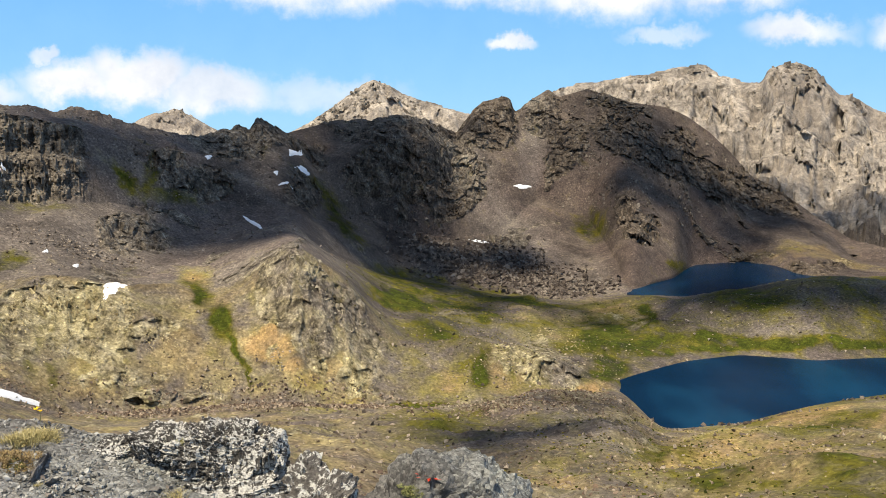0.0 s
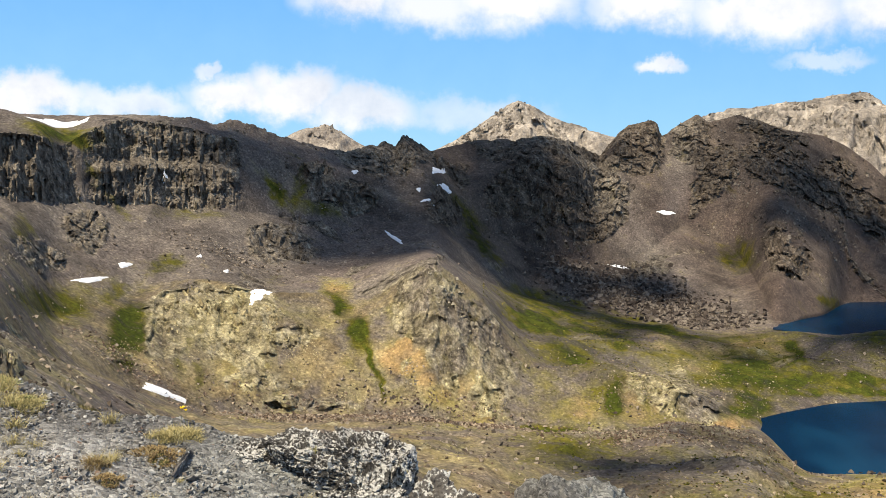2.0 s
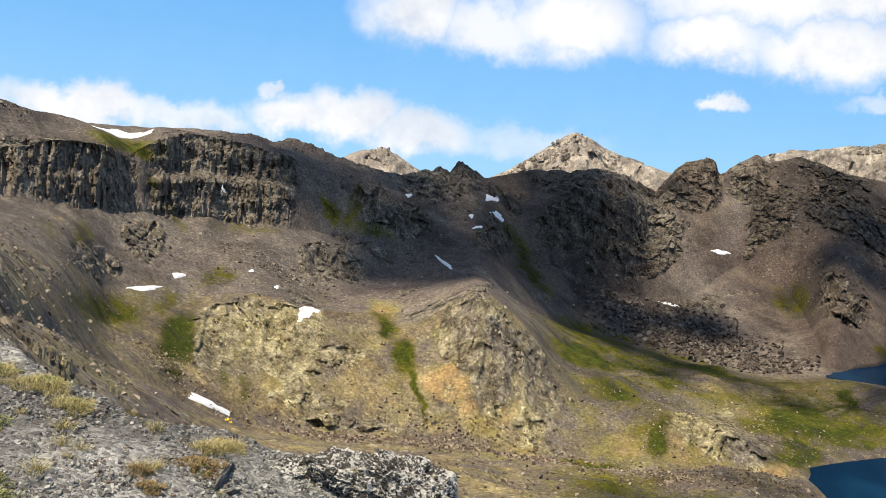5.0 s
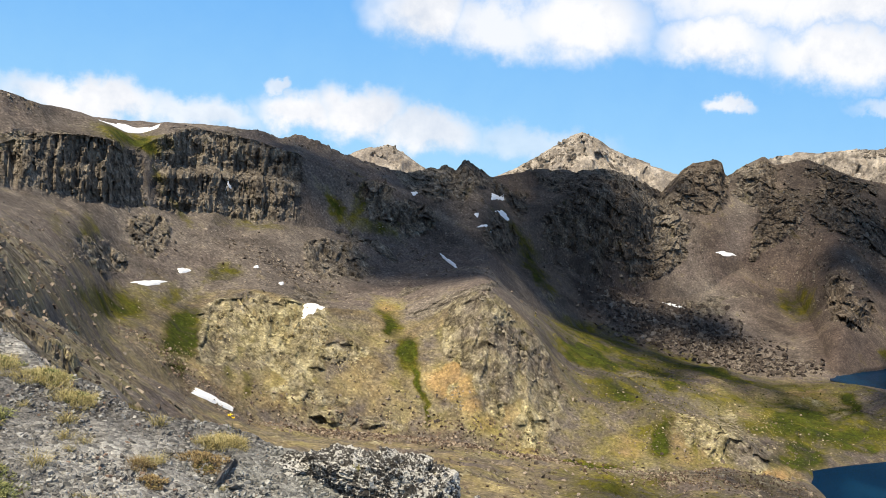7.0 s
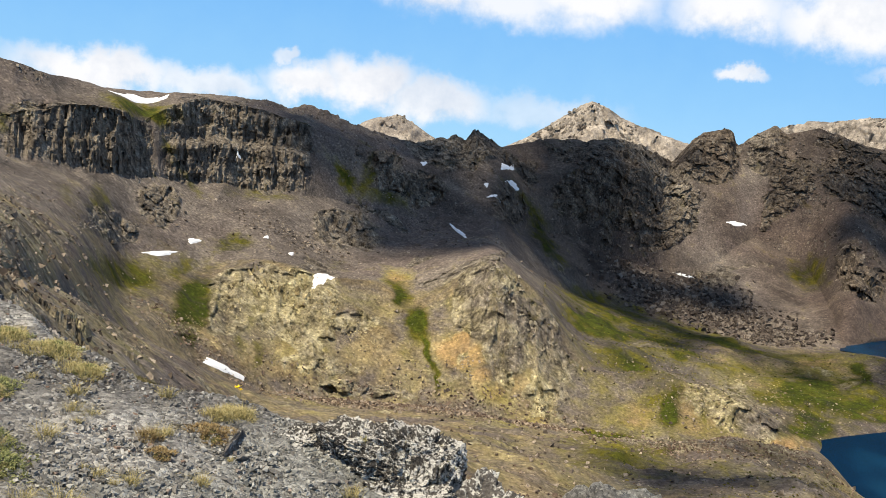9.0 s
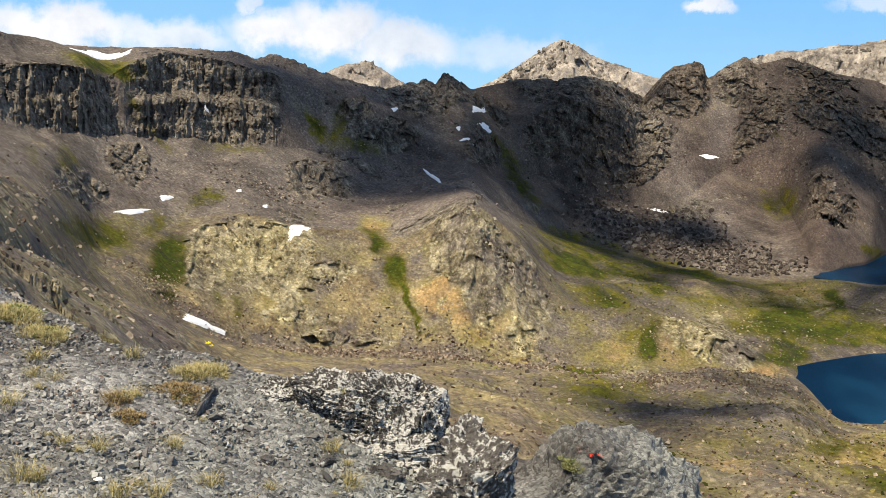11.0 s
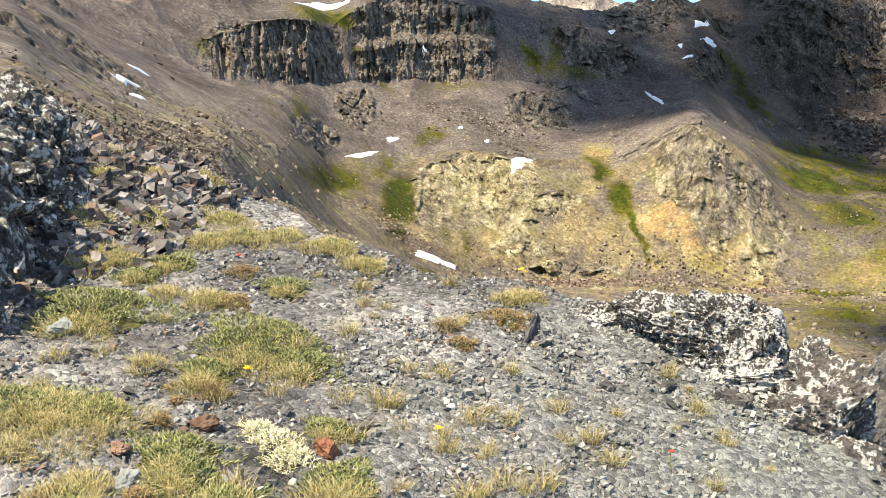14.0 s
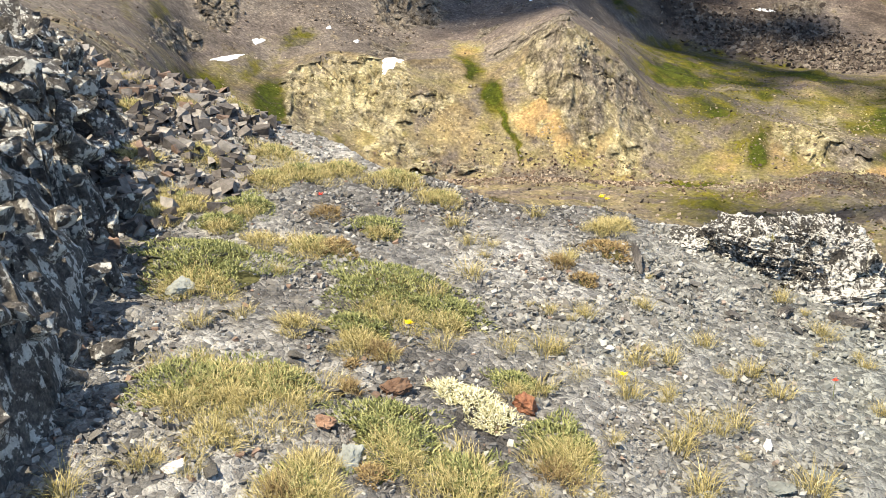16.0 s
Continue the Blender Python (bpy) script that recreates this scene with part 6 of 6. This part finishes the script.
for name, label, (x, y), size, turn, mat, seed in [
        ("stone", "rust-red angular stone among pale flowers", (-0.62, 2.88), (0.05, 0.045, 0.045), (10, 5, 20), RED_STONE, 51),
        ("stone", "brown slab of rock tilted on edge", (-1.05, 2.74), (0.075, 0.05, 0.05), (0, -28, 35), BROWN_STONE, 52),
        ("stone", "small bright white stone on gravel", (-1.52, 2.08), (0.042, 0.022, 0.022), (0, -10, 40), WHITE_STONE, 53),
        ("stone", "pale green-grey flat stone beside a cushion plant", (-1.06, 2.33), (0.05, 0.055, 0.028), (20, 10, 10), GREEN_STONE, 54),
        ("stone", "long pale flat stone sunk in gravel", (0.43, 3.04), (0.085, 0.035, 0.02), (0, 8, -30), GREEN_STONE, 55),
        ("stone", "flat grey stone sunk in gravel", (0.25, 2.91), (0.06, 0.05, 0.02), (0, 5, 20), GREEN_STONE, 56),
        ("stone", "dark brown stone at the edge of dry grass", (-1.2, 2.46), (0.04, 0.035, 0.028), (0, 0, 15), BROWN_STONE, 57),
        ("stone", "grey blocky stone below the rock wall", (-2.07, 3.05), (0.07, 0.055, 0.05), (5, 0, 30), GREEN_STONE, 58),
        ("stone", "flat grey stone between cushion plants", (-1.64, 3.23), (0.06, 0.04, 0.02), (0, 4, 0), STONE, 59),
        ("stone", "dark upright shale fin on gravel", (-0.37, 4.48), (0.022, 0.3, 0.045), (0, 10, 10), DARK, 60),
        ("stone", "dark tilted stone beside the crag", (0.34, 4.33), (0.03, 0.06, 0.035), (0, 30, -35), DARK, 61),
        ("stone", "dark stone half buried in gravel", (0.1, 4.15), (0.035, 0.04, 0.03), (0, 10, 10), DARK, 62),
        ("stone", "small white quartz pebble on gravel", (-0.39, 3.5), (0.025, 0.02, 0.015), (0, 0, 0), WHITE_STONE, 63),
        ("stone", "small pointed stone with a white face", (0.22, 3.14), (0.02, 0.03, 0.03), (30, 0, 10), WHITE_STONE, 64)]:
    rock_thing(name, label, knoll_spot(x, y, size[2] * 0.3), size, turn, mat, 4, 22, seed, 0.1, 0.12, 0.8, "stone")


# ---------------------------------------------------------------- plants
def leaf_paint(dark, mid, light):
    def paint(make):
        rand = make("ShaderNodeNewGeometry").outputs["Random Per Island"]
        return ramp(make, rand, (0.0, dark), (0.5, mid), (1.0, light)), None
    return paint


GREEN = material("cushion_leaves", leaf_paint((0.06, 0.073, 0.025), (0.165, 0.18, 0.065), (0.35, 0.35, 0.15)), 0.7)
DRY = material("dry_grass", leaf_paint((0.15, 0.125, 0.05), (0.34, 0.285, 0.115), (0.58, 0.5, 0.26)), 0.75)
PALE = material("pale_flowers", leaf_paint((0.3, 0.28, 0.12), (0.55, 0.52, 0.33), (0.75, 0.72, 0.55)), 0.75)
RUST = material("rusty_leaves", leaf_paint((0.1, 0.065, 0.034), (0.21, 0.145, 0.066), (0.36, 0.275, 0.13)), 0.75)
YELLOW = material("yellow_petals", leaf_paint((0.8, 0.55, 0.01), (0.85, 0.62, 0.01), (0.9, 0.7, 0.02)), 0.6)
RED = material("red_petals", leaf_paint((0.5, 0.04, 0.02), (0.65, 0.06, 0.03), (0.75, 0.1, 0.05)), 0.6)


def blades(n, radius, height, width, lean, seed, dome=0.0):
    """Many small bent blades in a patch: each two quads, tapering."""
    g = np.random.default_rng(seed)
    rad, th = radius * np.sqrt(g.random(n)), g.random(n) * math.tau
    rad = rad * (1 + 0.3 * np.sin(3 * th + seed) + 0.15 * np.sin(5 * th + 2 * seed))
    x, y = rad * np.cos(th), rad * np.sin(th)
    z = dome * np.maximum(1 - (rad / radius) ** 2, 0) * (0.8 + 0.4 * g.random(n))
    h, a = height * (0.5 + 0.8 * g.random(n)), g.random(n) * math.tau
    out = lean * (0.3 + g.random(n)) + 0.0
    dx, dy = np.cos(a) * out + 0.6 * x / radius * lean, np.sin(a) * out + 0.6 * y / radius * lean
    wx, wy = -np.sin(a) * width, np.cos(a) * width
    rows = []
    for t, w in ((0, 1.0), (0.55, 0.8), (1.0, 0.12)):
        cx, cy, cz = x + dx * h * t * t, y + dy * h * t * t, z + h * t * (1 - 0.3 * t * np.minimum(out, 1))
        rows += [np.stack([cx - wx * w, cy - wy * w, cz], 1), np.stack([cx + wx * w, cy + wy * w, cz], 1)]
    v = np.stack(rows, axis=1).reshape(-1, 3)
    f = np.array([(0, 1, 3), (0, 3, 2), (2, 3, 5), (2, 5, 4)])[None] + (np.arange(n) * 6)[:, None, None]
    return v, f.reshape(-1, 3)


def cushion(x, y, radius, mat, seed, label, kind, hug=1.0):
    """Mat of tiny leaves on a low mound of soil."""
    base = new("cushion_plant")
    base.location = knoll_spot(x, y)
    dense = int(26000 * radius ** 1.5) + 160
    if kind == "grass":
        v, f = blades(int(dense * 1.1), radius, 0.034, 0.0011, 0.9, seed, 0.02)
    else:
        v, f = blades(dense, radius, 0.014, 0.0028, 1.0, seed, 0.12 * radius + 0.014)
    def settle(p):
        p[:, 2] += hug * (knoll_height(p[:, 0] + x, p[:, 1] + y) - knoll_height(x, y))
        return p

    top = new("foliage", tri_mesh("foliage", settle(v), f, mat))
    top.parent = base
    if kind != "grass":
        v, f = rock_form(3, 4, seed, 0.02, 0.2)
        mound = new("mound", tri_mesh("mound", settle(v * np.array([radius * 0.8, radius * 0.8, 0.03 * radius + 0.003])), f, MOSS))
        mound.parent = base
    return tagged(base, label, "plant", "plants on the knoll")


def paint_moss(make):
    n = noise_tex(make, 60, 6, 0.7)
    return ramp(make, n, (0.35, (0.05, 0.05, 0.02)), (0.65, (0.13, 0.125, 0.05))), n


MOSS = material("moss_mound", paint_moss, 0.95, (0.8, 0.01), 0.1)
GREEN_CUSHIONS = [(-2.11, 3.34, 0.27), (-1.34, 3.49, 0.26), (-1.07, 3.43, 0.14), (-2.29, 4.06, 0.14), (-2.29, 3.83, 0.11), (-1.61, 4.16, 0.12), (-1.01, 2.53, 0.14),
    (-0.69, 3.01, 0.09), (-0.93, 2.46, 0.11), (-1.71, 2.46, 0.15), (-0.48, 2.76, 0.11), (-1.33, 3.12, 0.12)]
DRY_CUSHIONS = [(-1.42, 2.51, 0.21), (-1.58, 2.49, 0.16), (-1.27, 2.97, 0.09), (-0.69, 2.35, 0.17), (-1.13, 2.12, 0.15), (-0.44, 2.65, 0.12), (-1.15, 2.24, 0.08),
    (-1.54, 3.01, 0.08), (-2.58, 3.96, 0.15), (-2.23, 4.63, 0.18), (-2.07, 4.81, 0.15), (-2.59, 3.78, 0.13), (-2.95, 4.17, 0.11), (-2.01, 3.69, 0.09), (-1.79, 3.75,
    0.12), (-1.48, 2.23, 0.08), (-1.75, 4.85, 0.16), (-1.45, 4.72, 0.12), (-2.35, 4.45, 0.15), (-2.75, 4.5, 0.14), (-2.5, 4.85, 0.16), (-1.15, 4.95, 0.08), (-0.54, 4.78, 0.09), (-0.48, 4.84, 0.07), (-0.6, 4.7, 0.06), (-3.3, 4.7, 0.12), (-3.1, 5.0, 0.1), (-3.55, 5.1, 0.09), (-2.9, 5.25, 0.12)]
PALE_CUSHIONS = [(-0.78, 2.81, 0.11), (-0.88, 2.84, 0.07), (-0.70, 2.77, 0.08)]
RUST_CUSHIONS = [(-1.19, 2.97, 0.06), (-1.24, 2.83, 0.03), (-1.19, 2.67, 0.03), (-1.70, 3.80, 0.11), (-1.88, 4.16, 0.07), (-0.57, 4.06, 0.06), (-0.70, 4.17, 0.06),
    (-0.98, 2.29, 0.05), (-1.20, 2.12, 0.05), (-2.60, 4.13, 0.07), (-0.45, 2.58, 0.06), (-0.51, 4.49, 0.12)]
TUFTS = [(-1.28, 4.39), (-0.93, 4.75), (-0.50, 4.85), (-0.52, 4.72), (-0.63, 3.34), (-0.52, 3.72), (-1.05, 4.18), (-0.48, 3.21), (-0.28, 3.20), (-0.16, 3.56),
    (-0.29, 3.98), (-0.02, 3.78), (-0.02, 3.13), (0.67, 3.61), (-0.09, 2.95), (-1.74, 1.86), (-1.61, 2.05), (-1.47, 2.08), (-0.34, 3.28), (0.33, 4.45), (0.49, 4.22),
    (-0.28, 3.46), (-0.78, 3.28), (-1.15, 3.54), (0.10, 3.21), (0.28, 3.54), (-0.69, 4.20), (-0.59, 3.01), (0.17, 3.65), (0.37, 2.96), (-0.00, 2.75), (-1.05, 3.82)]

for k, (x, y, r) in enumerate(GREEN_CUSHIONS):
    cushion(x, y, r * 1.15, GREEN, 100 + k, "low green cushion plant spreading over gravel", "mat")
    cushion(x + 0.3 * r, y - 0.75 * r, r * 0.55, DRY, 140 + k, "dry yellow grass fringing a cushion plant", "grass")
for k, (x, y, r) in enumerate(DRY_CUSHIONS):
    cushion(x, y, r, DRY, 200 + k, "patch of short sun-dried yellow grass", "grass")
    if r > 0.1:
        cushion(x - 0.1 * r, y + 0.35 * r, r * 0.75, GREEN, 240 + k, "low olive mat plant under dry grass", "mat")
for k, (x, y, r) in enumerate(PALE_CUSHIONS):
    cushion(x, y, r, PALE, 300 + k, "pale cream flowering cushion plant", "mat")
for k, (x, y, r) in enumerate(RUST_CUSHIONS):
    cushion(x, y, r, RUST, 320 + k, "rust-orange withered cushion plant", "mat" if k % 2 else "grass")

tuft_meshes = [tri_mesh("foliage", *blades(150, 0.035 + 0.008 * (k % 3), 0.062, 0.00085, 0.9, 400 + k), DRY) for k in range(5)]
TUFTS += [(float(x), float(y)) for x, y in zip(rng.uniform(-1.9, 1.0, 60), rng.uniform(2.0, 4.95, 60)) if y < 4.6 - 0.5 * max(x, 0)]
for k, (x, y) in enumerate(TUFTS):
    base = new("grass_tuft")
    s = (0.75 if k < 32 else 0.35) + 0.6 * rng.random() + (0.2 if k in (2, 3) else 0)
    base.matrix_world = pose(*knoll_spot(x, y), 0, 0, rng.uniform(0, 360)) @ Matrix.Diagonal((s, s, s, 1))
    b = new("foliage", tuft_meshes[k % 5])
    b.parent = base
    tagged(base, "dry yellow tuft of wiry grass in gravel", "grass", "grass tufts on the knoll")


def flower(x, y, mat, seed, size, label):
    base = new("flower")
    base.location = knoll_spot(x, y)
    v, f = blades(1, 0.001, 0.1, 0.0016, 0.15, seed)
    stem = new("stem", tri_mesh("stem", v, f, GREEN))
    stem.parent = base
    v, f = blades(26, 0.004, size, size * 0.3, 1.6, seed + 1)
    head = new("flower_head", tri_mesh("flower_head", v + np.array([0, 0, 0.085]), f, mat))
    head.parent = base
    return tagged(base, label, "flower")


for k, (x, y, mat, size, label) in enumerate([(-0.61, 5.0, YELLOW, 0.015, "bright yellow flower at the brink"), (-0.58, 4.99, YELLOW, 0.012, "small yellow flower at the brink"),
                                              (-0.31, 3.2, YELLOW, 0.01, "small yellow flower among gravel"), (-1.12, 3.12, YELLOW, 0.014, "tiny yellow flower beside a cushion plant"),
                                              (-1.93, 4.2, RED, 0.011, "small red flower in dry grass"), (0.49, 3.64, RED, 0.007, "tiny red flower among gravel"),
                                              (1.62, 6.85, RED, 0.05, "red flowering herb on the mound")]):
    bloom = flower(x, y, mat, 500 + k, size, label)
    if y > 6:
        bloom.location = (1.6, 6.75, -2.74)
herb = cushion(1.5, 6.7, 0.13, GREEN, 560, "low green herb growing on a rock mound", "mat", 0.0)
herb.location = (1.5, 6.72, -2.73)
